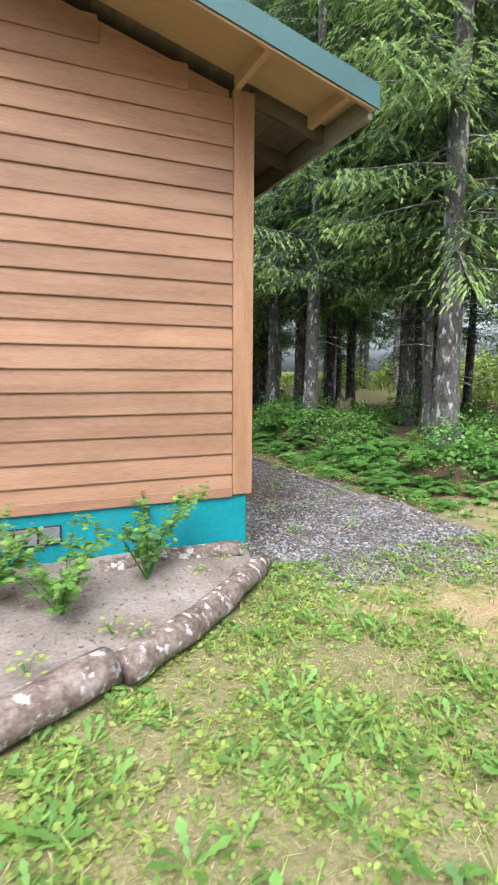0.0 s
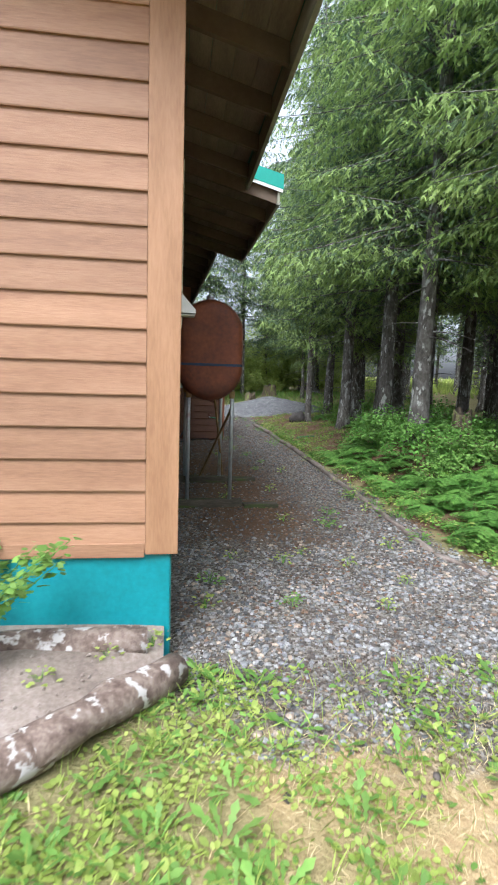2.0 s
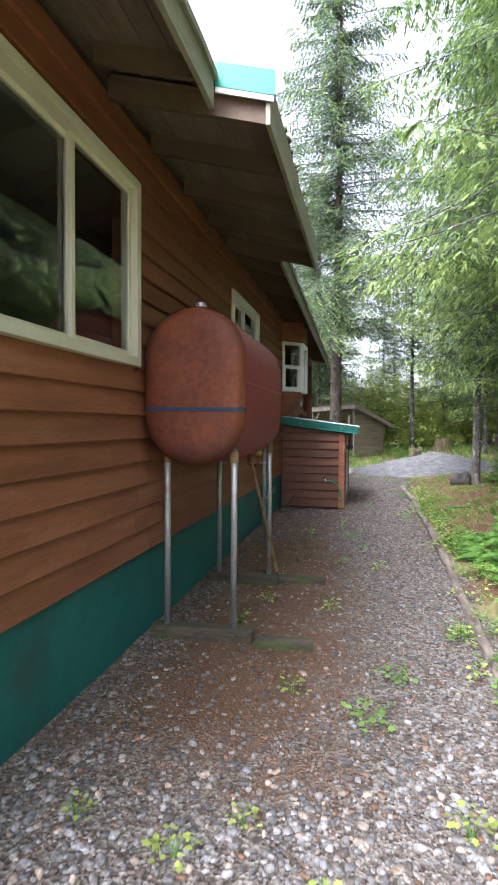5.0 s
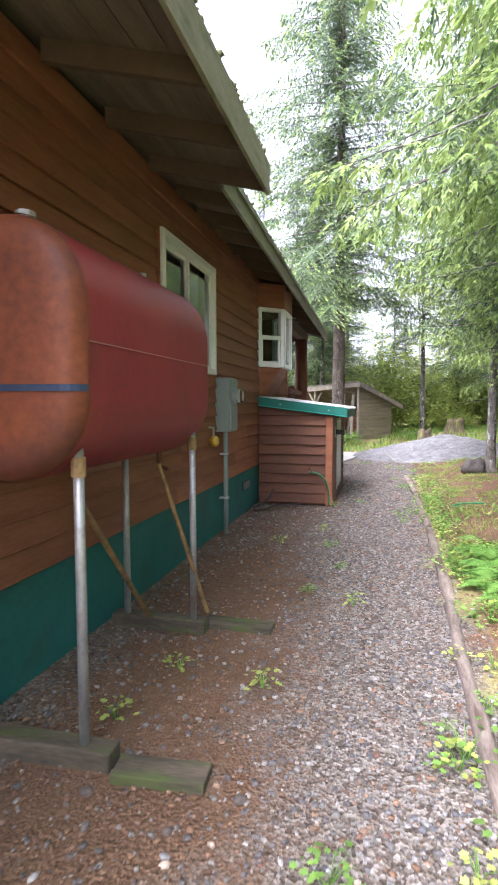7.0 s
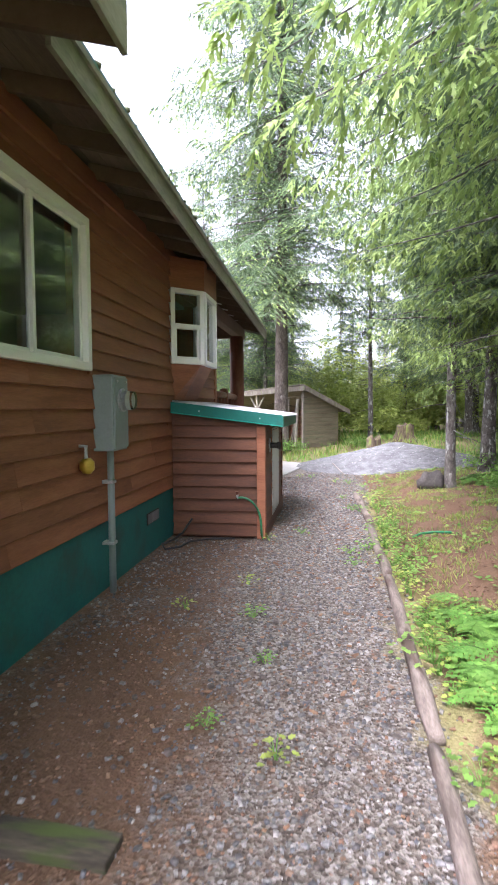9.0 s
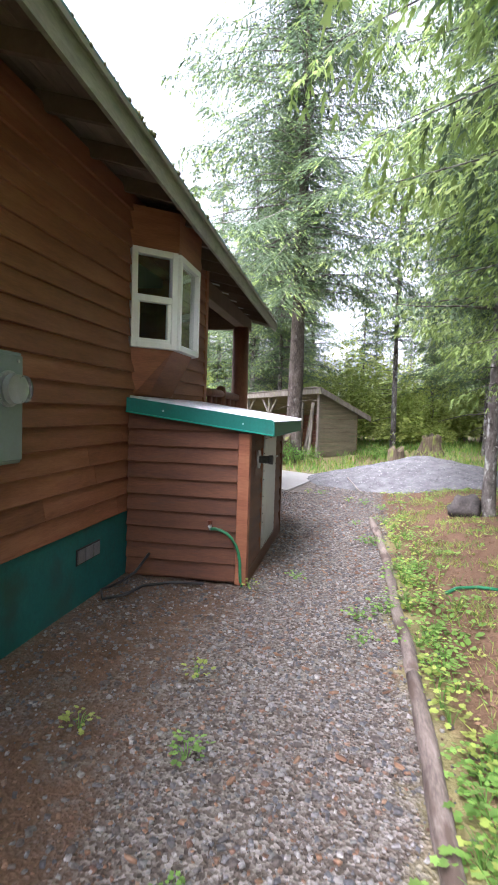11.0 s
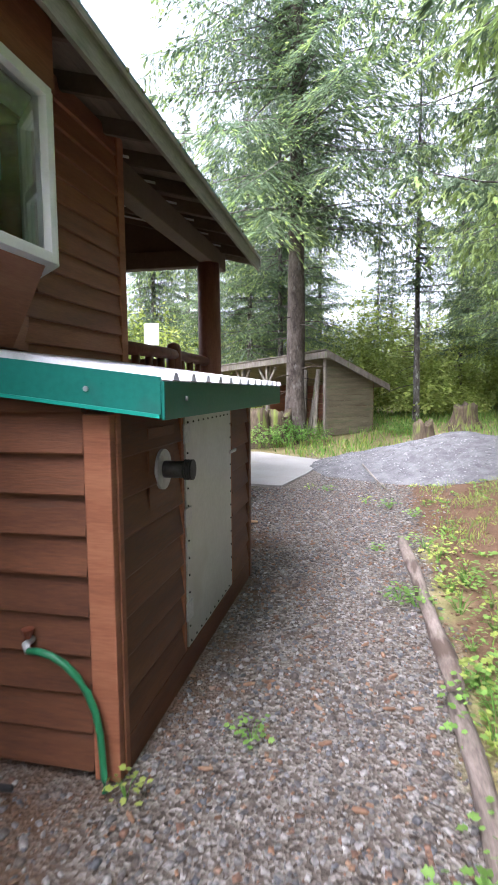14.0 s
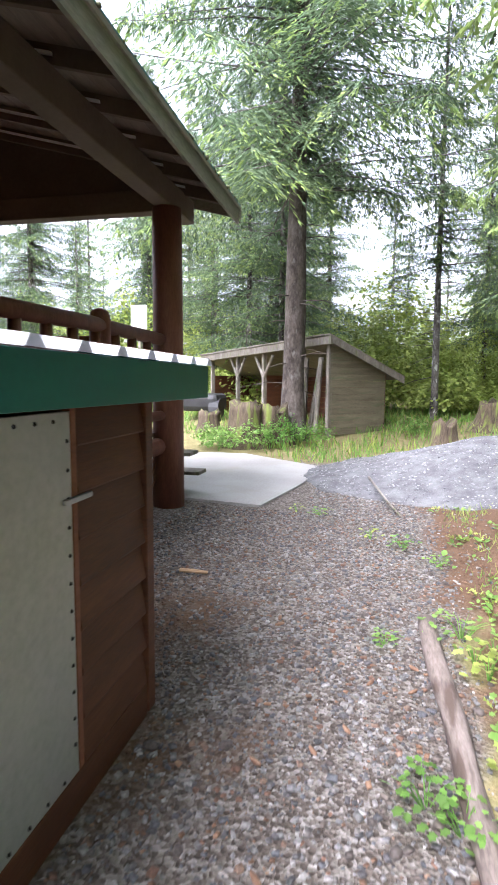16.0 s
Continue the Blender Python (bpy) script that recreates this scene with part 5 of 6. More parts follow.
# ---- spruces ----
def trunk_mesh(height, r, seed, low=0.0, bark=BARK):
    r0 = np.random.RandomState(seed)
    bm = bmesh.new()
    pts, rad = [], []
    bend = r0.uniform(-0.15, 0.15, 2)
    for k in range(15):
        t = (k / 14) ** 1.3
        pts.append((bend[0] * math.sin(t * 3), bend[1] * math.sin(t * 2.4), -0.3 + t * (height + 0.3)))
        rad.append(r * (1 - 0.93 * t) * (1 + 0.9 * max(0, 0.04 - t) / 0.04))
    tube(pts, rad, 12, bm, wobble=0.16)
    for k in range(26):
        z = r0.uniform(0.9, max(1.5, low + 1.5))
        a = r0.uniform(0, 6.28)
        L = r0.uniform(0.25, 1.1)
        d = Vector((math.cos(a), math.sin(a), r0.uniform(-0.35, 0.15)))
        s = Vector((bend[0] * math.sin(z / height * 3), bend[1] * math.sin(z / height * 2.4), z))
        tube([s, s + d * L * 0.5, s + d * L + Vector((0, 0, -0.1 * L))], [0.012, 0.008, 0.003], 4, bm, cap=False)
    me = bpy.data.meshes.new("trunk")
    bm.to_mesh(me)
    bm.free()
    for p in me.polygons:
        p.use_smooth = True
    me.materials.append(bark)
    return me


FEATHER = [(0, 0.05), (0.28, 0.5), (0.3, 0.16), (0.6, 0.48), (0.6, 0.13), (1, 0), (0.6, -0.13), (0.6, -0.48), (0.3, -0.16), (0.28, -0.5), (0, -0.05)]


def crown_mesh(height, low, spread, seed, leaf=0.11, step=0.4, per=6, spacing=0.1, fill=13, far=False, tip=1.06, fine_to=0.0):
    """Whorls of drooping boughs with hanging side shoots, fresh green at the ends.
    Below fine_to each shoot is a chain of toothed needle sprays; above, of narrow tufts."""
    r0 = np.random.RandomState(seed)
    rough, fine_sprays = [], []
    twigs = bmesh.new()
    z = low
    while z < height - 0.2:
        t = (z - low) / (height - low)
        fine = z < fine_to
        gap = 0.125 if fine else spacing
        rows = 4 if fine else (max(4, int(fill * 0.6)) if fine_to else fill)
        for k in range(per):
            length = spread * (1 - t) ** 0.75 * r0.uniform(0.55, 1.15) * (0.6 + 0.4 * min(1, (z - low + 0.6) / 1.5))
            length = max(length, 0.25)
            a = r0.uniform(0, 6.28)
            out = np.array([math.cos(a), math.sin(a), 0])
            rise, droop = r0.uniform(0.0, 0.3) - 0.22 * (1 - t), r0.uniform(0.1, 0.24)
            z0 = z + r0.uniform(-0.2, 0.2)
            n = max(3, int(length / gap))
            s = (np.arange(n) + 0.6) / n
            axis = out[None] * (s * length)[:, None]
            axis[:, 2] = z0 + rise * s * length - droop * (s * length) ** 1.6 / 1.6 + 0.14 * np.clip(s - 0.7, 0, 1) * length
            tube([(0, 0, z0)] + [tuple(axis[i]) for i in (n // 3, 2 * n // 3, n - 1)], [0.02 * min(1.6, length), 0.014, 0.008, 0.003], 4, twigs, cap=False)
            tang = unit(np.gradient(axis, axis=0))
            side = np.array([-math.sin(a), math.cos(a), 0])
            hang = r0.uniform(0.1, 0.55)
            for sg in (-1, 1):
                reach = (0.16 + 0.30 * length * (1 - s) ** 0.7 * np.clip(s * 4, 0.3, 1)) * r0.uniform(0.6, 1.2, n)
                sd = unit(side[None] * sg * 0.85 + tang * 0.65 + np.array([0, 0, -hang]) + r0.normal(0, 0.14, (n, 3)))
                for j in range(rows):
                    f = (j + r0.uniform(0, 1, n)) / rows
                    base = axis + sd * (reach * f)[:, None] + np.array([0, 0, -1.0]) * (reach * f ** 2 * (0.25 + 0.4 * hang))[:, None]
                    up = np.array([0, 0, 1.0])[None] + r0.normal(0, 0.35, (n, 3))
                    fresh = ((f + s * 0.4 + r0.normal(0, 0.22, n)) > tip).astype(int)
                    if fine:
                        for lr, size in ((0, 0.15), (-1, 0.115), (1, 0.115)):
                            d = sd + tang * 0.8 * lr * sg + r0.normal(0, 0.16, (n, 3)) + np.array([0, 0, -0.22 - 0.5 * hang * f.mean()])
                            fine_sprays.append((base, d, up, size * r0.uniform(0.7, 1.35, n), size * r0.uniform(0.18, 0.27, n), fresh))
                    else:
                        tuft = leaf * (1.2 if fine_to else 1.0)
                        for lr in (-1, 1):
                            d = sd + tang * 0.45 * lr * sg + r0.normal(0, 0.16, (n, 3)) + np.array([0, 0, -0.25])
                            rough.append((base, d, up, tuft * r0.uniform(0.6, 1.35, n), tuft * r0.uniform(0.17, 0.26, n) * (1.4 if far else 1.0), fresh))
        z += step * r0.uniform(0.75, 1.25)
    made = []
    P, D, U, L, W, M = (np.concatenate(q) for q in zip(*rough))
    made.append(("crown", raw_mesh("crown", blades(P, D, U, L, W, 0.4), 4, [NEEDLE, TIP], M)))
    if fine_sprays:
        P, D, U, L, W, M = (np.concatenate(q) for q in zip(*fine_sprays))
        made.append(("lower_crown", raw_mesh("lower_crown", leaf_shape(P, D, U, L, W, FEATHER), len(FEATHER), [NEEDLE, TIP], M)))
    tm = bpy.data.meshes.new("branches")
    twigs.to_mesh(tm)
    twigs.free()
    tm.materials.append(BARK)
    return made + [("limb_work", tm)]


def spruce(kind, at, turn=0.0, scale=1.0, label="tall spruce with grey lichened trunk and drooping green boughs"):
    ob = new("spruce_tree")
    ob.matrix_world = pose(at[0], at[1], gz(*at), 0, 0, turn) @ Matrix.Diagonal((scale, scale, scale, 1))
    tagged(ob, label, "tree", "spruce trees")
    for name, me in [("trunk", kind[0])] + kind[1]:
        c = new(name, me)
        c.parent = ob
        if name != "trunk":
            c["kind"] = "stuff"
    return ob


NEAR = [(trunk_mesh(17, 0.2, 1, 3.0), crown_mesh(17, 2.7, 3.3, 11, leaf=0.072, fill=9, step=0.42, per=6, tip=0.3, fine_to=8.6)),
        (trunk_mesh(15, 0.15, 2, 3.6), crown_mesh(15, 3.0, 3.0, 12, leaf=0.072, fill=10, step=0.42, per=6, tip=0.58, fine_to=8.6)),
        (trunk_mesh(13, 0.1, 3, 3.2), crown_mesh(13, 3.4, 3.1, 13, leaf=0.072, fill=10, step=0.42, per=6, tip=0.9, fine_to=8.6)),
        (trunk_mesh(16, 0.17, 4, 2.2), crown_mesh(16, 3.3, 3.0, 14, leaf=0.072, fill=9, step=0.42, per=6, tip=0.58, fine_to=8.6))]
MID = [(NEAR[0][0], crown_mesh(17, 4.3, 4.6, 21, leaf=0.112, per=8, spacing=0.13, fill=9)), (NEAR[3][0], crown_mesh(16, 3.0, 3.8, 22, leaf=0.1, spacing=0.12, fill=10)), (NEAR[2][0], crown_mesh(13, 3.0, 2.6, 23, leaf=0.1, spacing=0.12, fill=10))]
MID.append((trunk_mesh(17, 0.2, 1, 3.0, BROWN_BARK), MID[0][1]))
MID.append((NEAR[2][0], crown_mesh(13, 4.0, 1.7, 24, leaf=0.1, per=5, spacing=0.12, fill=9)))
FAR = [(trunk_mesh(18, 0.2, 5, 4), crown_mesh(18, 3.6, 2.7, 15, leaf=0.17, step=0.5, per=5, spacing=0.22, fill=4, far=True)),
       (trunk_mesh(15, 0.15, 6, 3), crown_mesh(15, 2.6, 2.4, 16, leaf=0.17, step=0.5, per=5, spacing=0.22, fill=4, far=True)),
       (trunk_mesh(21, 0.22, 7, 5), crown_mesh(21, 5.0, 3.0, 17, leaf=0.18, step=0.55, per=5, spacing=0.24, fill=4, far=True))]
STAND = ((1, (5.65, 9.5), 20, 0.95), (0, (6.32, 6.6), 80, 1.0), (2, (5.75, 17.0), 200, 0.9), (0, (6.9, 16.2), 10, 0.8), (1, (6.0, 14.4), 130, 0.95),
         (3, (5.9, 11.6), 40, 0.9), (4, (7.3, 12.8), 300, 0.9), (7, (2.15, 24.5), 250, 1.15), (8, (5.2, 28.0), 90, 0.95), (3, (7.6, 9.0), 160, 0.95),
         (2, (7.2, 8.0), 15, 1.0), (3, (9.3, 3.4), 220, 1.0), (1, (8.4, 13.2), 75, 1.0), (6, (6.9, 31.5), 33, 0.8), (6, (7.7, 26.0), 133, 0.8), (4, (8.6, 17.8), 340, 1.0),
         (4, (7.6, 15.1), 100, 0.9), (4, (8.0, 17.2), 200, 0.9), (5, (8.0, 20.6), 50, 0.9), (4, (9.2, 7.8), 10, 1.0), (5, (10.2, 1.0), 300, 0.9), (4, (9.4, 11.2), 110, 1.0), (3, (6.9, 19.0), 10, 0.85),
         (5, (9.6, 23.5), 110, 1.0), (5, (4.4, 41.0), 210, 0.62), (5, (8.9, 29.0), 250, 0.9), (5, (9.0, 36.0), 170, 0.9), (5, (0.4, 33.0), 20, 0.9), (5, (-2.6, 35.0), 140, 0.8), (5, (-7.0, 29.5), 260, 0.7), (5, (-0.2, 30.6), 80, 0.7), (4, (-5.6, 35.5), 10, 0.8), (6, (1.2, 28.6), 200, 0.95), (5, (-10.5, 31.0), 310, 0.75), (5, (-9.0, 26.5), 33, 0.6), (5, (1.6, 37.5), 33, 0.8))
for kind, at, turn, scale in STAND:
    spruce((NEAR + MID)[kind], at, turn, scale)
fr = random.Random(9)
placed = []


def free(x, y, gap):
    for a, b in placed:
        if (a - x) ** 2 + (b - y) ** 2 < gap * gap:
            return False
    placed.append((x, y))
    return True


for x0, x1, y0, y1, count, gap in ((9.5, 20, -14, 26, 25, 2.6), (-30, 26, 37, 58, 54, 3.0), (9, 26, 26, 40, 14, 2.6), (27, 46, -25, 45, 36, 3.0), (-40, -12, -6, 40, 26, 3.5), (-14, 8, -30, -14, 12, 3.2), (-12, -2, 30, 37, 7, 2.5)):
    made = 0
    for attempt in range(count * 12):
        x, y = fr.uniform(x0, x1), fr.uniform(y0, y1)
        young = x < 9 and y > 25
        if young and y < 40:
            continue
        if free(x, y, gap):
            spruce(FAR[fr.randrange(3)], (x, y), fr.uniform(0, 360), fr.uniform(0.75, 1.15) * ((0.5 if x > -1 else 0.75) if young else 1.0), "spruce of the dense surrounding forest")
            made += 1
        if made == count:
            break

# ---- low plants ----
pr = np.random.RandomState(31)


def rosettes(xy, z, leaves, lmin, lmax, ratio, lift, seed, outline):
    """Leaves in all directions from each place."""
    r = np.random.RandomState(seed)
    P, D, L = [], [], []
    for (x, y), h in zip(xy, z):
        k = r.randint(leaves[0], leaves[1] + 1)
        a = r.uniform(0, 6.28) + np.arange(k) * 6.28 / k + r.normal(0, 0.3, k)
        e = r.uniform(lift[0], lift[1], k)
        P.append(np.stack([x + 0.02 * np.cos(a), y + 0.02 * np.sin(a), np.full(k, h)], 1))
        D.append(np.stack([np.cos(a), np.sin(a), e], 1))
        L.append(r.uniform(lmin, lmax, k) * r.uniform(0.7, 1.25))
    P, D, L = np.concatenate(P), np.concatenate(D), np.concatenate(L)
    U = np.array([0, 0, 1.0])[None] + r.normal(0, 0.25, P.shape)
    return leaf_shape(P, D, U, L, L * ratio * r.uniform(0.8, 1.2, len(L)), outline)


def scatter(count, x0, x1, y0, y1, weight, seed):
    r = np.random.RandomState(seed)
    x, y = r.uniform(x0, x1, count), r.uniform(y0, y1, count)
    keep = r.rand(count) < weight(x, y)
    return np.stack([x[keep], y[keep]], 1)


def lawn_weight(x, y):
    n = -0.1 + 1.3 * rough_noise(x, y, 0.8, 41) + 0.3 * rough_noise(x, y, 0.3, 42)
    straw = smooth01(x + 0.4 * rough_noise(x, y, 1.0, 43) - 0.25 * (3 - y), 1.9, 2.9)
    g = np.clip(0.66 + n, 0.1, 1) * (1 - 0.65 * straw)
    g = g * (y < bed_front(x) - 0.06) * (1 - smooth01(y + 0.5 * rough_noise(x, y, 0.7, 44), 3.7, 5.4) * 0.95)
    return g * np.where((x > 1.9) | (y < 3.9), 1, 0)


def stuff(name, me, label, category):
    return tagged(new(name, me), label, category, kind="stuff")


xy = scatter(42000, -2.2, 4.3, -0.6, 5.0, lawn_weight, 51)
zz = ground_z(xy[:, 0], xy[:, 1])
half = len(xy) // 2
cover = rosettes(xy[:half], zz[:half] + 0.01, (5, 8), 0.013, 0.036, 0.72, (0.1, 0.9), 52, ROUND_LEAF)
stuff("lawn_weeds", raw_mesh("lawn_weeds", cover, 8, [LEAF, YOUNG], np.repeat(pr.rand(len(cover) // 80 + 1) < 0.8, 10)[:len(cover) // 8].astype(int)), "bright green clover and broadleaf weeds covering the lawn", "weeds")
stuff("lawn_plantain", raw_mesh("lawn_plantain", rosettes(xy[half:half + 520], zz[half:half + 520] + 0.01, (5, 9), 0.045, 0.115, 0.3, (0.2, 1.0), 53, TOOTHED_LEAF), len(TOOTHED_LEAF), [LEAF]), "yellow-green plantain and dandelion leaves in the lawn", "weeds")
xy = scatter(60000, -2.2, 4.6, -0.6, 5.4, lambda x, y: lawn_weight(x, y) * 0.5 + 0.16 * (y < bed_front(x) - 0.1) * (y < 4.4), 54)
n = len(xy)
P = np.column_stack([xy, ground_z(xy[:, 0], xy[:, 1])])
D = np.column_stack([pr.normal(0, 0.6, (n, 2)), pr.uniform(0.3, 1.2, n)])
stuff("short_grass", raw_mesh("short_grass", blades(P, D, np.column_stack([pr.normal(0, 1, (n, 2)), np.zeros(n)]), pr.uniform(0.04, 0.12, n), pr.uniform(0.004, 0.008, n)), 4, [YOUNG]), "thin yellow-green grass blades in the lawn", "grass")
xy = scatter(70000, -2.2, 4.8, -0.6, 4.8, lambda x, y: (y < bed_front(x) - 0.08) * np.clip(0.22 + smooth01(x + 0.4 * rough_noise(x, y, 1.0, 43) - 0.25 * (3 - y), 1.7, 2.6), 0, 0.9) * (1 - smooth01(y + 0.4 * rough_noise(x, y, 0.6, 46), 2.8, 3.7)), 55)
n = len(xy)
STRAW = mat("dry_straw", [(0.36, 0.26, 0.12), (0.48, 0.37, 0.2), (0.58, 0.48, 0.28)], 0.8, 5, 40, 0, rnd=0.25, island=True)
P = np.column_stack([xy, ground_z(xy[:, 0], xy[:, 1]) + 0.006])
D = np.column_stack([pr.normal(0, 1, (n, 2)), pr.uniform(0.0, 0.25, n)])
stuff("dry_straw", raw_mesh("dry_straw", blades(P, D, np.tile([0, 0, 1.0], (n, 1)), pr.uniform(0.03, 0.1, n), pr.uniform(0.002, 0.004, n)), 4, [STRAW]), "dry mown straw lying on the lawn", "straw")


# weeds along the path: one plant, many copies
def weed_mesh(seed, leaves, size, m, outline=LOBED_LEAF, height=0.12):
    r = np.random.RandomState(seed)
    k = leaves
    a, rr = r.uniform(0, 6.28, k), r.uniform(0.1, 1, k) ** 0.6
    P = np.stack([np.cos(a) * rr * size, np.sin(a) * rr * size, r.uniform(0.25, 1, k) * height * (1.1 - 0.5 * rr)], 1)
    b = a + r.normal(0, 0.7, k)
    D = np.stack([np.cos(b), np.sin(b), r.uniform(-0.2, 0.45, k)], 1)
    L = r.uniform(0.022, 0.044, k)
    U = np.array([0, 0, 1.0])[None] + r.normal(0, 0.25, (k, 3))
    return raw_mesh("leaves", leaf_shape(P, D, U, L, L * 0.85, outline), len(outline), [m])


def stems_mesh(seed, count, size, height):
    r = np.random.RandomState(seed)
    bm = bmesh.new()
    for k in range(count):
        a, q = r.uniform(0, 6.28), r.uniform(0.2, 0.9)
        tube([(0, 0, -0.02), (math.cos(a) * q * size * 0.5, math.sin(a) * q * size * 0.5, height * 0.6), (math.cos(a) * q * size, math.sin(a) * q * size, height * 0.8)], [0.003, 0.002, 0.001], 4, bm, cap=False)
    me = bpy.data.meshes.new("stems")
    bm.to_mesh(me)
    bm.free()
    me.materials.append(FERN)
    return me


def plant(name, parts, at, turn, scale, label, category, group, z=None):
    ob = new(name)
    ob.matrix_world = pose(at[0], at[1], gz(*at) if z is None else z, 0, 0, turn) @ Matrix.Diagonal((scale, scale, scale, 1))
    tagged(ob, label, category, group)
    for nm, me in parts:
        c = new(nm, me)
        c.parent = ob
        c["kind"] = "stuff"
    return ob


WEEDS = [[("leaves", weed_mesh(61, 34, 0.13, LEAF)), ("stalk", stems_mesh(71, 9, 0.13, 0.1))],
         [("leaves", weed_mesh(62, 22, 0.09, YOUNG)), ("stalk", stems_mesh(72, 7, 0.09, 0.1))],
         [("leaves", weed_mesh(63, 46, 0.2, LEAF, height=0.16)), ("stalk", stems_mesh(73, 12, 0.2, 0.13))]]
wr = random.Random(17)
spots = [(3.05, 8.0), (2.45, 7.55), (2.9, 5.6), (3.2, 5.3), (2.7, 5.4), (2.95, 6.6), (3.35, 6.4), (3.5, 6.9), (3.1, 9.5), (3.3, 10.2), (2.55, 8.1), (3.45, 9.3), (3.15, 10.9), (3.0, 13.2), (3.35, 13.6), (2.1, 5.0), (2.3, 5.5), (2.05, 4.6), (2.6, 4.6), (3.2, 4.5), (3.5, 4.9), (3.7, 5.7), (2.6, 11.0), (3.0, 11.6), (3.05, 19.0), (3.3, 18.9), (3.8, 18.2), (4.05, 18.0), (4.3, 17.6), (2.45, 15.9)]
for x, y in spots:
    plant("weed", WEEDS[wr.randrange(2)], (x, y), wr.uniform(0, 360), wr.uniform(0.6, 1.0), "small bright green weed growing through the gravel", "plant", "path weeds")
for k in range(150):
    y = wr.uniform(4.6, 16.6)
    x = 4.27 + abs(wr.gauss(0.0, 0.16)) - 0.4 * (wr.random() < (0.22 if y < 10 else 0.07)) + 0.25 * (y < 9) * wr.random()
    plant("strawberry_plant", WEEDS[wr.choice((0, 1, 1, 2))], (x, y), wr.uniform(0, 360), wr.uniform(0.7, 1.2), "low lobed-leaf plant along the edging pole", "plant", "edging plants")


# ferns and bushes on the bank
def fern_mesh(seed, fronds, length):
    r = np.random.RandomState(seed)
    P, D, U, L = [], [], [], []
    for k in range(fronds):
        a, e = r.uniform(0, 6.28), r.uniform(0.5, 1.3)
        n = 11
        s = np.linspace(0.12, 0.97, n)
        q = length * r.uniform(0.7, 1.1)
        rad, up = q * s * 0.85, q * (e * s - 0.95 * s ** 2) * 0.75
        axis = np.stack([np.cos(a) * rad, np.sin(a) * rad, np.maximum(up, 0.02)], 1)
        for sg in (-1, 1):
            d = np.stack([-np.sin(a) * sg + 0.5 * np.cos(a) + 0 * s, np.cos(a) * sg + 0.5 * np.sin(a) + 0 * s, -0.15 + 0 * s], 1)
            P.append(axis), D.append(d), U.append(np.tile([0, 0, 1.0], (n, 1)) + r.normal(0, 0.15, (n, 3)))
            L.append(q * 0.34 * np.sin(np.pi * (0.15 + 0.83 * (1 - s) ** 0.9)) ** 0.8 + 0.015)
    P, D, U, L = map(np.concatenate, (P, D, U, L))
    return raw_mesh("fronds", leaf_shape(P, D, U, L, L * 0.36, SPRIG), len(SPRIG), [FERN])


FERNS = [[("fronds", fern_mesh(81 + k, 9 + 2 * k, 0.5 + 0.08 * k))] for k in range(3)]


def in_bank(x, y):
    return x > 4.55 and (y < 11.5 or x > 5.3) and not (x < 6.1 and y > 13.5)


for k in range(200):
    x, y = 4.6 + abs(wr.gauss(0, 1.5)), wr.uniform(3.8, 18.5)
    dens = 1.0 if y < 11 else (0.2 if x < 6.3 else 0.5)
    if in_bank(x, y) and wr.random() < dens and math.hypot(x - 5.55, y - 17.1) > 0.5:
        plant("fern", FERNS[wr.randrange(3)], (x, y), wr.uniform(0, 360), wr.uniform(0.45, 0.95), "green wood fern with arching fronds on the bank", "fern", "bank ferns")


def bush_mesh(seed, radius, height, leaves, m, size, flat=0.85):
    r = np.random.RandomState(seed)
    th, ph, q = r.uniform(0, 6.28, leaves), np.arccos(r.uniform(-0.2, 1, leaves)), r.uniform(0.25, 1, leaves) ** 0.45
    lump_ = 1 + 0.35 * np.sin(th * 3 + seed) * np.sin(ph * 4)
    P = np.stack([np.cos(th) * np.sin(ph) * radius * q * lump_, np.sin(th) * np.sin(ph) * radius * q * lump_, height * (0.35 + 0.62 * np.cos(ph) * q * lump_)], 1)
    D = np.stack([np.cos(th), np.sin(th), r.uniform(-0.5, 0.3, leaves)], 1) + r.normal(0, 0.45, (leaves, 3))
    U = np.array([0, 0, 1.0])[None] + r.normal(0, 0.4, (leaves, 3))
    L = size * r.uniform(0.6, 1.3, leaves)
    return raw_mesh("leaves", leaf_shape(P, D, U, L, L * flat, ROUND_LEAF), 8, [m])


BUSH = [[("leaves", bush_mesh(91, 0.5, 0.75, 900, FERN, 0.048)), ("stalk", stems_mesh(92, 14, 0.35, 0.7))],
        [("leaves", bush_mesh(93, 0.4, 0.5, 700, LEAF, 0.042)), ("stalk", stems_mesh(94, 12, 0.3, 0.45))]]
for k in range(70):
    x, y = 5.0 + abs(wr.gauss(0, 1.9)), wr.uniform(3.5, 19.5)
    if y > 11.5 and (x < 5.9 or wr.random() < 0.45):
        continue
    if y > 13 and x < 6.4:
        continue
    plant("bush", BUSH[wr.randrange(2)], (x, y), wr.uniform(0, 360), wr.uniform(0.6, 1.2), "leafy green bush of the forest edge", "bush", "bank bushes")
def bank_weight(x, y):
    w = smooth01(x, 4.25, 4.6) * (1 - smooth01(x, 7.5, 9.5)) * smooth01(y, 2.2, 4.5) * (1 - smooth01(y, 20, 23))
    return w * np.clip(0.35 + 0.9 * rough_noise(x, y, 1.1, 61) + 0.3 * rough_noise(x, y, 0.4, 62), 0.03, 1) * np.where(y < 10, 1, 0.28)


xy = scatter(19000, 4.2, 9.5, 2.0, 22, bank_weight, 63)
zz = ground_z(xy[:, 0], xy[:, 1])
half = len(xy) // 2
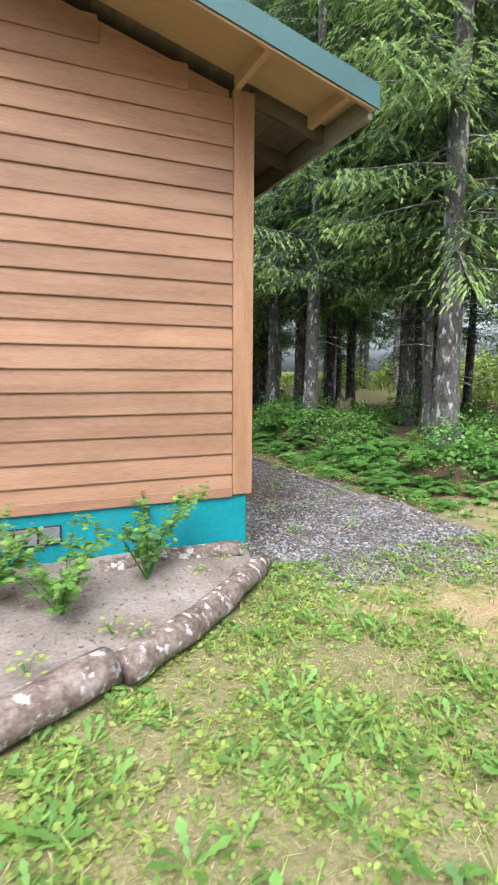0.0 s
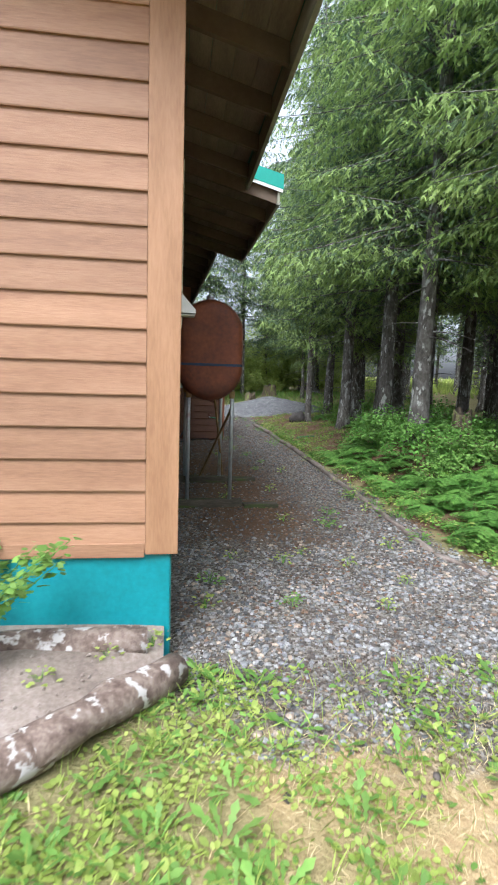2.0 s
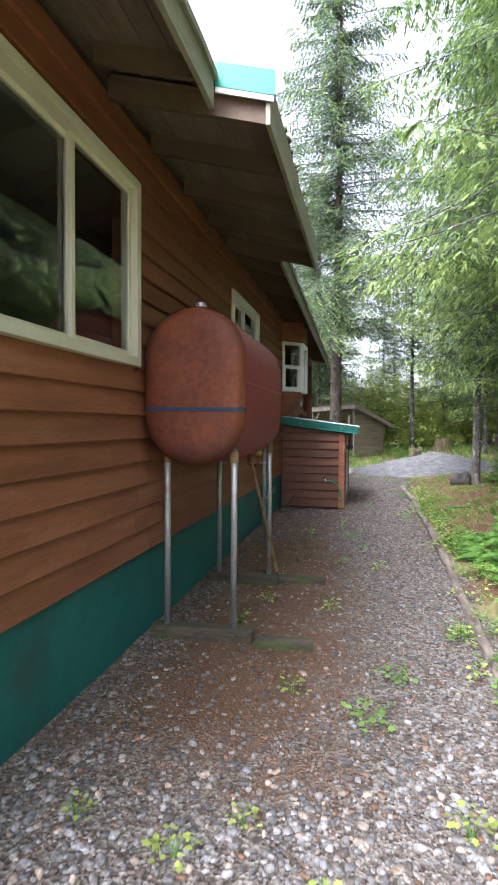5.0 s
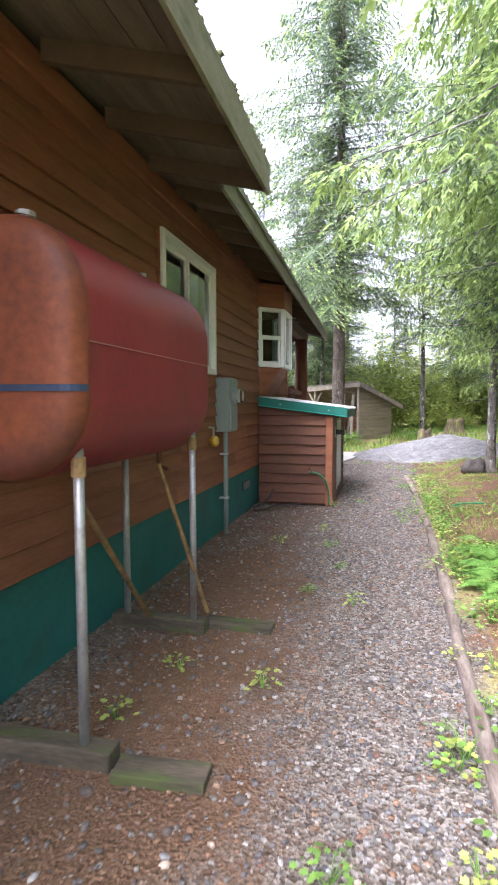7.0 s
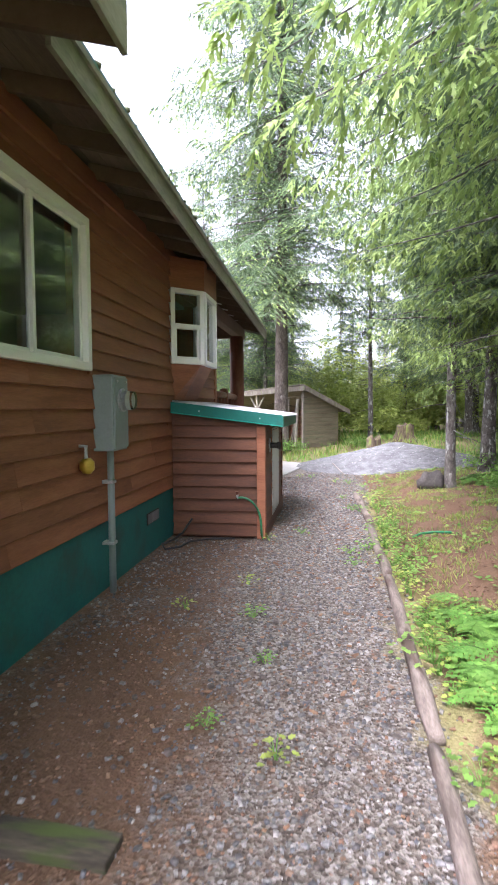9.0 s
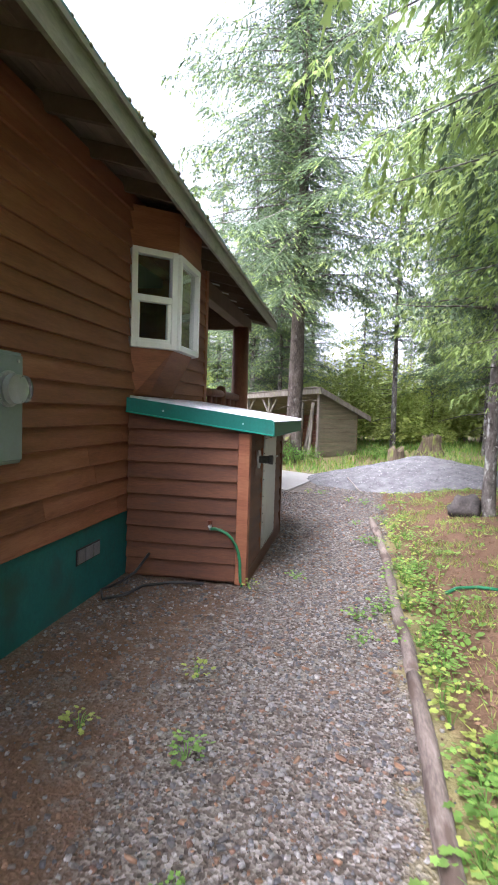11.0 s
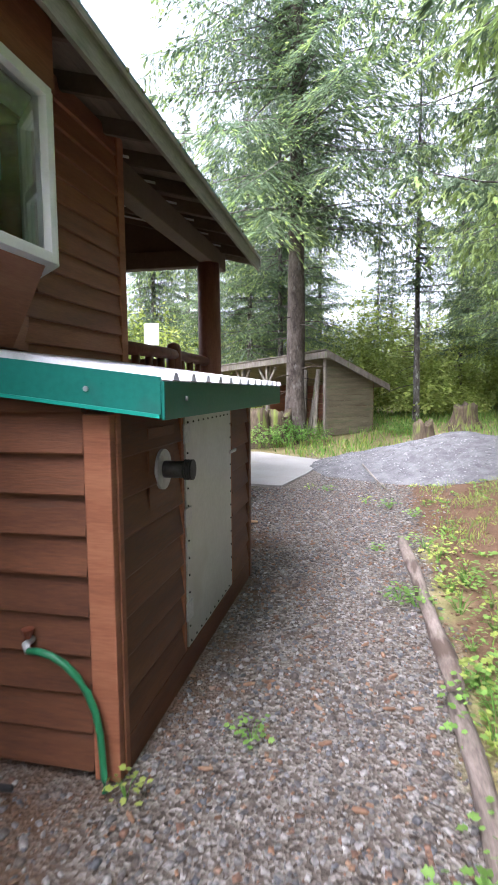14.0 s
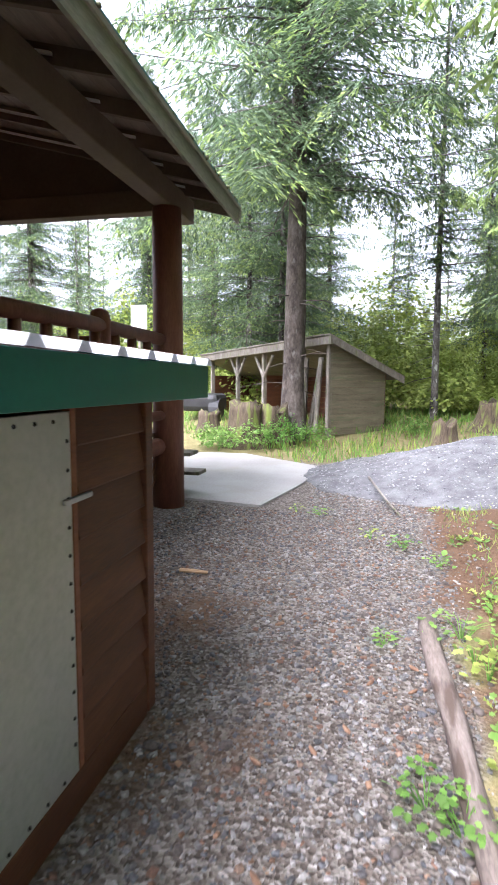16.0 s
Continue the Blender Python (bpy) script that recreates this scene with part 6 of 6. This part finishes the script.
stuff("bank_plants", raw_mesh("bank_plants", np.concatenate([rosettes(xy[:half], zz[:half] + 0.02, (4, 7), 0.025, 0.06, 0.7, (0.1, 1.0), 64, ROUND_LEAF)]), 8, [LEAF]), "low green groundcover on the forest bank", "groundcover")
stuff("moss_and_sprigs", raw_mesh("moss_and_sprigs", rosettes(xy[half:], zz[half:] + 0.01, (5, 8), 0.025, 0.07, 0.4, (0.2, 1.2), 65, SPRIG), len(SPRIG), [YOUNG]), "yellow-green moss sprigs in the spruce litter", "moss")

def tuft_weight(x, y):
    w = smooth01(x, 4.4, 4.7) * (1 - smooth01(x, 6.5, 8.0)) * smooth01(y, 9.5, 11.5) * (1 - smooth01(y, 20.5, 22))
    return w * np.clip(0.3 + 1.5 * rough_noise(x, y, 0.9, 161) + 0.5 * rough_noise(x, y, 0.35, 162), 0, 1)


xy = scatter(52000, 4.3, 8, 9.5, 22, tuft_weight, 163)
n = len(xy)
P = np.column_stack([xy, ground_z(xy[:, 0], xy[:, 1]) - 0.005])
D = np.column_stack([pr.normal(0, 0.55, (n, 2)), np.ones(n)])
stuff("bank_grass", raw_mesh("bank_grass", blades(P, D, np.column_stack([pr.normal(0, 1, (n, 2)), np.zeros(n)]), pr.uniform(0.03, 0.11, n), pr.uniform(0.004, 0.009, n), 0.35), 4, [YOUNG, LEAF], pr.randint(0, 2, n)), "thin grass tufts and moss in the spruce litter", "grass")

# tall grass by the shed and the bright clearing
def clearing(x, y):
    off = 1 - ((x < 3.15) & (y < 21.9 + (3.05 - x) * 0.83))
    return off * smooth01(y, 21.5, 22.6) * (1 - smooth01(y, 30, 34)) * np.where((pile_z(x, y) > 0.02), 0, 1) * np.clip(0.7 + rough_noise(x, y, 2.0, 66), 0.1, 1)


xy = scatter(44000, -8, 14, 21.5, 34, clearing, 67)
n = len(xy)
P = np.column_stack([xy, ground_z(xy[:, 0], xy[:, 1]) - 0.01])
D = np.column_stack([pr.normal(0, 0.35, (n, 2)), np.ones(n)])
stuff("tall_grass", raw_mesh("tall_grass", blades(P, D, np.column_stack([pr.normal(0, 1, (n, 2)), np.zeros(n)]), pr.uniform(0.08, 0.28, n), pr.uniform(0.012, 0.03, n), 0.35), 4, [YOUNG, LEAF], (pr.rand(n) < 0.75).astype(int)), "tall bright green grass before the woodshed", "grass")
xy = scatter(16000, 12, 60, -25, 70, lambda x, y: smooth01(x, 17, 22) + smooth01(y, 32, 40), 68)
n = len(xy)
P = np.column_stack([xy, ground_z(xy[:, 0], xy[:, 1]) - 0.02])
D = np.column_stack([pr.normal(0, 0.35, (n, 2)), np.ones(n)])
stuff("meadow_grass", raw_mesh("meadow_grass", blades(P, D, np.column_stack([pr.normal(0, 1, (n, 2)), np.zeros(n)]), pr.uniform(0.4, 1.0, n), pr.uniform(0.08, 0.2, n), 0.35), 4, [YOUNG]), "bright yellow-green meadow seen between the trunks", "meadow")

# broadleaf thicket behind the shed
ALDER = [[("leaves", bush_mesh(101 + k, 1.7, 4.2 + k, 3200, YOUNG, 0.11)), ("stalk", stems_mesh(111 + k, 16, 1.2, 3.2))] for k in range(2)]
for k in range(46):
    x, y = wr.uniform(-16, 14), wr.uniform(30, 40)
    plant("alder", ALDER[wr.randrange(2)], (x, y), wr.uniform(0, 360), wr.uniform(0.55, 1.1), "bright green broadleaf thicket behind the clearing", "shrub", "alder thicket")
YOUNG_BUSH = [("leaves", bush_mesh(95, 0.45, 0.6, 700, YOUNG, 0.05)), ("stalk", stems_mesh(96, 12, 0.3, 0.5))]
for x, y, q in ((3.0, 30.2, 0.55), (4.3, 31.0, 0.7), (6.4, 30.4, 0.6), (8.0, 31.8, 0.75), (5.6, 33.0, 0.8), (1.8, 31.5, 0.6), (9.6, 30.0, 0.6), (-6.0, 30.5, 0.6)):
    plant("alder", ALDER[0], (x, y), wr.uniform(0, 360), q, "bright green broadleaf thicket behind the clearing", "shrub", "alder thicket")
for k in range(80):
    x, y = wr.uniform(-14, 13), wr.uniform(28.5, 36.5)
    plant("bush", YOUNG_BUSH, (x, y), wr.uniform(0, 360), wr.uniform(1.3, 2.6), "bright leafy bush at the back of the clearing", "bush", "clearing bushes")
for k in range(44):
    x, y = wr.uniform(20, 30), wr.uniform(-4, 34)
    plant("bush", YOUNG_BUSH, (x, y), wr.uniform(0, 360), wr.uniform(2.5, 5.0), "bright leafy bush at the edge of the meadow", "bush", "meadow bushes")
for at, k, s in (((0.75, 23.6), 1, 0.9), ((1.6, 23.5), 1, 1.1), ((2.1, 23.7), 0, 0.8), ((2.65, 24.0), 1, 0.9), ((1.0, 23.2), 1, 0.8), ((4.6, 25.3), 1, 0.8)):
    plant("bush", BUSH[k], at, wr.uniform(0, 360), s, "leafy bush round the old stumps", "bush", "shed bushes")


# shrubs in the soil bed
def shrub(at, h, spread, seed, z):
    r = np.random.RandomState(seed)
    bm = bmesh.new()
    P, D = [], []
    for k in range(11):
        a = r.uniform(0, 6.28)
        q, e = spread * r.uniform(0.4, 1.0), h * r.uniform(0.55, 1.0)
        pts = [(at[0], at[1], z - 0.02), (at[0] + 0.4 * q * math.cos(a), at[1] + 0.4 * q * math.sin(a), z + e * 0.6), (at[0] + q * math.cos(a), at[1] + q * math.sin(a), z + e)]
        tube(pts, [0.006, 0.004, 0.002], 5, bm, cap=False)
        for t in np.linspace(0.3, 1, 9):
            i = min(1, int(t * 2))
            f = t * 2 - i
            c = np.array(pts[i]) * (1 - f) + np.array(pts[i + 1]) * f
            for j in range(5):
                b = r.uniform(0, 6.28)
                P.append(c + r.normal(0, 0.02, 3)), D.append((math.cos(b), math.sin(b), r.uniform(-0.3, 0.5)))
    ob = thing("bed_shrub", "young leafy shrub growing in the soil bed", "shrub", (at[0], at[1], z), "bed shrubs")
    part("stalk", bm, FERN, ob)["kind"] = "stuff"
    P, D = np.array(P) - np.array([at[0], at[1], z]), np.array(D)
    L = r.uniform(0.03, 0.06, len(P))
    me = raw_mesh("leaves", leaf_shape(P, D, np.array([0, 0, 1.0])[None] + r.normal(0, 0.3, P.shape), L, L * 0.8, LOBED_LEAF), len(LOBED_LEAF), [LEAF])
    c = new("leaves", me)
    c.parent = ob


shrub((0.95, 3.55), 0.56, 0.5, 5, 0.24)
shrub((0.4, 3.25), 0.46, 0.42, 6, 0.22)
shrub((0.0, 3.45), 0.5, 0.4, 7, 0.24)
for x, y, s in ((0.62, 2.95, 0.8), (1.3, 3.55, 0.7), (1.55, 3.75, 0.6), (0.2, 2.7, 0.9), (0.75, 2.85, 0.7), (1.75, 3.85, 0.7)):
    plant("weed", WEEDS[1], (x, y), 40 * x, s, "small weed growing in the dry bed soil", "plant", "bed weeds", 0.2)


xy = scatter(2600, -2.5, 1.9, 1.6, 3.95, lambda x, y: (y > bed_front(x) + 0.08) * 1.0, 251)
zb = 0.175 + 0.1 * np.clip((xy[:, 1] - bed_front(xy[:, 0])) / np.maximum(3.97 - bed_front(xy[:, 0]), 0.1), 0, 1) - 0.06 * np.maximum(0, xy[:, 0] - 1.4)
bed_spots = (xy, zb)


# ---- loose stones, litter ----
def stone_cloud(xy, z, size, seed, flat=0.55):
    """Rough little stones as corners and triangles: angular blocks in great numbers, rounder ones in small."""
    bm = bmesh.new()
    if len(xy) > 4000:
        bmesh.ops.create_cube(bm, size=1.25)
        bmesh.ops.triangulate(bm, faces=bm.faces[:])
    else:
        bmesh.ops.create_icosphere(bm, subdivisions=1, radius=1)
    base = np.array([v.co for v in bm.verts])
    tri = np.array([[v.index for v in f.verts] for f in bm.faces])
    bm.free()
    r = np.random.RandomState(seed)
    n = len(xy)
    shape = base[None] * r.uniform(0.6 if len(base) == 8 else 0.72, 1.15, (n, len(base), 1))
    shape = shape * np.stack([r.uniform(0.75, 1.35, n), r.uniform(0.6, 1.0, n), r.uniform(flat * 0.7, flat * 1.3, n)], 1)[:, None]
    a = r.uniform(0, 6.28, n)
    c, s = np.cos(a)[:, None], np.sin(a)[:, None]
    x, y = shape[:, :, 0] * c - shape[:, :, 1] * s, shape[:, :, 0] * s + shape[:, :, 1] * c
    v = np.stack([x, y, shape[:, :, 2]], 2) * size[:, None, None] + np.column_stack([xy, z + size * 0.2])[:, None]
    faces = (tri[None] + (np.arange(n) * len(base))[:, None, None]).reshape(-1, 3)
    return v.reshape(-1, 3), faces


def stones_mesh(name, xy, z, size, seed, m, flat=0.55):
    v, f = stone_cloud(xy, z, size, seed, flat)
    me = bpy.data.meshes.new(name)
    me.vertices.add(len(v))
    me.vertices.foreach_set("co", v.astype(np.float32).ravel())
    me.loops.add(len(f) * 3)
    me.loops.foreach_set("vertex_index", f.astype(np.int32).ravel())
    me.polygons.add(len(f))
    me.polygons.foreach_set("loop_start", np.arange(0, len(f) * 3, 3, dtype=np.int32))
    me.materials.append(m)
    me.update(calc_edges=True)
    return me


def on_path(x, y):
    house = (x > 1.86) & ~((x < 2.98) & (y > 13.2) & (y < 15.6)) & ~((x < 3.1) & (y > 19.0))
    return gravel_amount(x, y, 0.25 * rough_noise(x, y, 1.6, 8)) * house * (1 - 0.85 * np.clip(needle_shade_amount(x, y), 0, 1))


xy = scatter(70000, 1.86, 4.9, 3.2, 21.5, on_path, 201)
size = 0.0065 + 0.016 * pr.rand(len(xy)) ** 2.6
stuff("gravel", stones_mesh("gravel", xy, ground_z(xy[:, 0], xy[:, 1]), size, 202, STONE), "loose grey crushed stones covering the path", "gravel")
xy = scatter(20000, 1.9, 4.6, 3.2, 9.5, lambda x, y: on_path(x, y) * np.clip(0.5 + rough_noise(x, y, 0.7, 47), 0, 1) * (1 - smooth01(y, 5.0, 7.5)) * (1 - np.clip(needle_shade_amount(x, y), 0, 1)), 211)
stuff("pale_gravel", stones_mesh("pale_gravel", xy, ground_z(xy[:, 0], xy[:, 1]), 0.009 + 0.016 * pr.rand(len(xy)) ** 1.6, 212, PALE_STONE), "pale grey crushed stones on the open end of the path", "gravel")
stuff("bed_clods", stones_mesh("bed_clods", bed_spots[0], bed_spots[1], 0.004 + 0.009 * pr.rand(len(bed_spots[0])) ** 2, 252, SOIL, 0.7), "dry clods and pebbles on the bed soil", "soil")
xy = scatter(13000, 2.6, 7.6, 19.4, 23.2, lambda x, y: (pile_z(x, y) > 0.02) + 0.25 * (rough_noise(x, y, 0.9, 24) > 0.1), 203)
size = 0.009 + 0.014 * pr.rand(len(xy)) ** 2
stuff("pile_stones", stones_mesh("pile_stones", xy, ground_z(xy[:, 0], xy[:, 1]) - 0.03 * (pile_z(xy[:, 0], xy[:, 1]) > 0.02) + pile_z(xy[:, 0], xy[:, 1]), size, 204, PILE_STONE), "loose grey stones over the gravel heap", "gravel")
xy = scatter(19000, 1.9, 5.6, 4.2, 19, lambda x, y: 0.3 + 0.75 * np.clip(needle_shade_amount(x, y), 0, 1), 205)
keep = ~((xy[:, 0] < 2.98) & (xy[:, 1] > 13.2) & (xy[:, 1] < 15.6))
xy = xy[keep]
size = 0.006 + 0.014 * pr.rand(len(xy)) ** 2.4
stuff("litter", stones_mesh("litter", xy, ground_z(xy[:, 0], xy[:, 1]) + 0.004, size, 206, CONE, 0.35), "fallen brown cones and bark flakes on the gravel", "litter")
xy = scatter(700, 1.9, 4.4, 2.6, 18, lambda x, y: np.where((x > 2.98) | (y < 13.2), 0.5, 0), 207)[:300]
kinds = []
for k in range(6):
    me = stones_mesh("stone", np.zeros((1, 2)), np.zeros(1), np.array([0.026]), 300 + k, STONE)
    kinds.append(me)
ground_ob = bpy.data.objects["ground"]
for k, (x, y) in enumerate(xy):
    ob = new("stone", kinds[k % 6])
    ob.parent = ground_ob
    ob.location = (x, y, gz(x, y))
    s = wr.uniform(0.6, 1.25)
    ob.scale = (s, s, s)
    ob.rotation_euler = (0, 0, wr.uniform(0, 6.28))
CONE_ME = stones_mesh("cone", np.zeros((1, 2)), np.zeros(1), np.array([0.02]), 310, CONE, 0.8)
for k in range(46):
    x, y = wr.uniform(3.0, 4.05), wr.uniform(9.5, 16.5)
    ob = tagged(new("spruce_cone", CONE_ME), "fallen brown spruce cone on the gravel", "cone", "fallen cones")
    ob.matrix_world = pose(x, y, gz(x, y) + 0.006, 0, 0, wr.uniform(0, 360)) @ Matrix.Diagonal((1.6, 0.8, 0.9, 1))

# moss cushions along the roof edges
EAVE_MOSS = mat("eave_moss", [(0.05, 0.06, 0.025), (0.095, 0.105, 0.045), (0.15, 0.15, 0.08)], 0.95, 12, 60, 0.6, rnd=0.3, island=True)
mr = np.random.RandomState(77)
ys = np.concatenate([mr.uniform(9.6, RY1 - 0.05, 420), mr.uniform(EY0 + 0.1, EY1, 150)])
over_tank = np.arange(len(ys)) >= 420
run = ys - RY0
xs = np.where(over_tank, EX - 0.02, EAVE_X + 0.005 + 0.03 - 0.021 * np.maximum(0, run - 3.0)) + mr.uniform(-0.05, 0.015, len(ys))
zs = np.where(over_tank, under_roof(EX) + 0.16, EAVE_Z + 0.14 - 0.003 * run) + mr.uniform(-0.02, 0.0, len(ys))
stuff("roof_moss", stones_mesh("roof_moss", np.column_stack([xs, ys]), zs, 0.012 + 0.026 * mr.rand(len(ys)) ** 2, 78, EAVE_MOSS, 0.7), "small moss cushions along the roof edge", "moss")
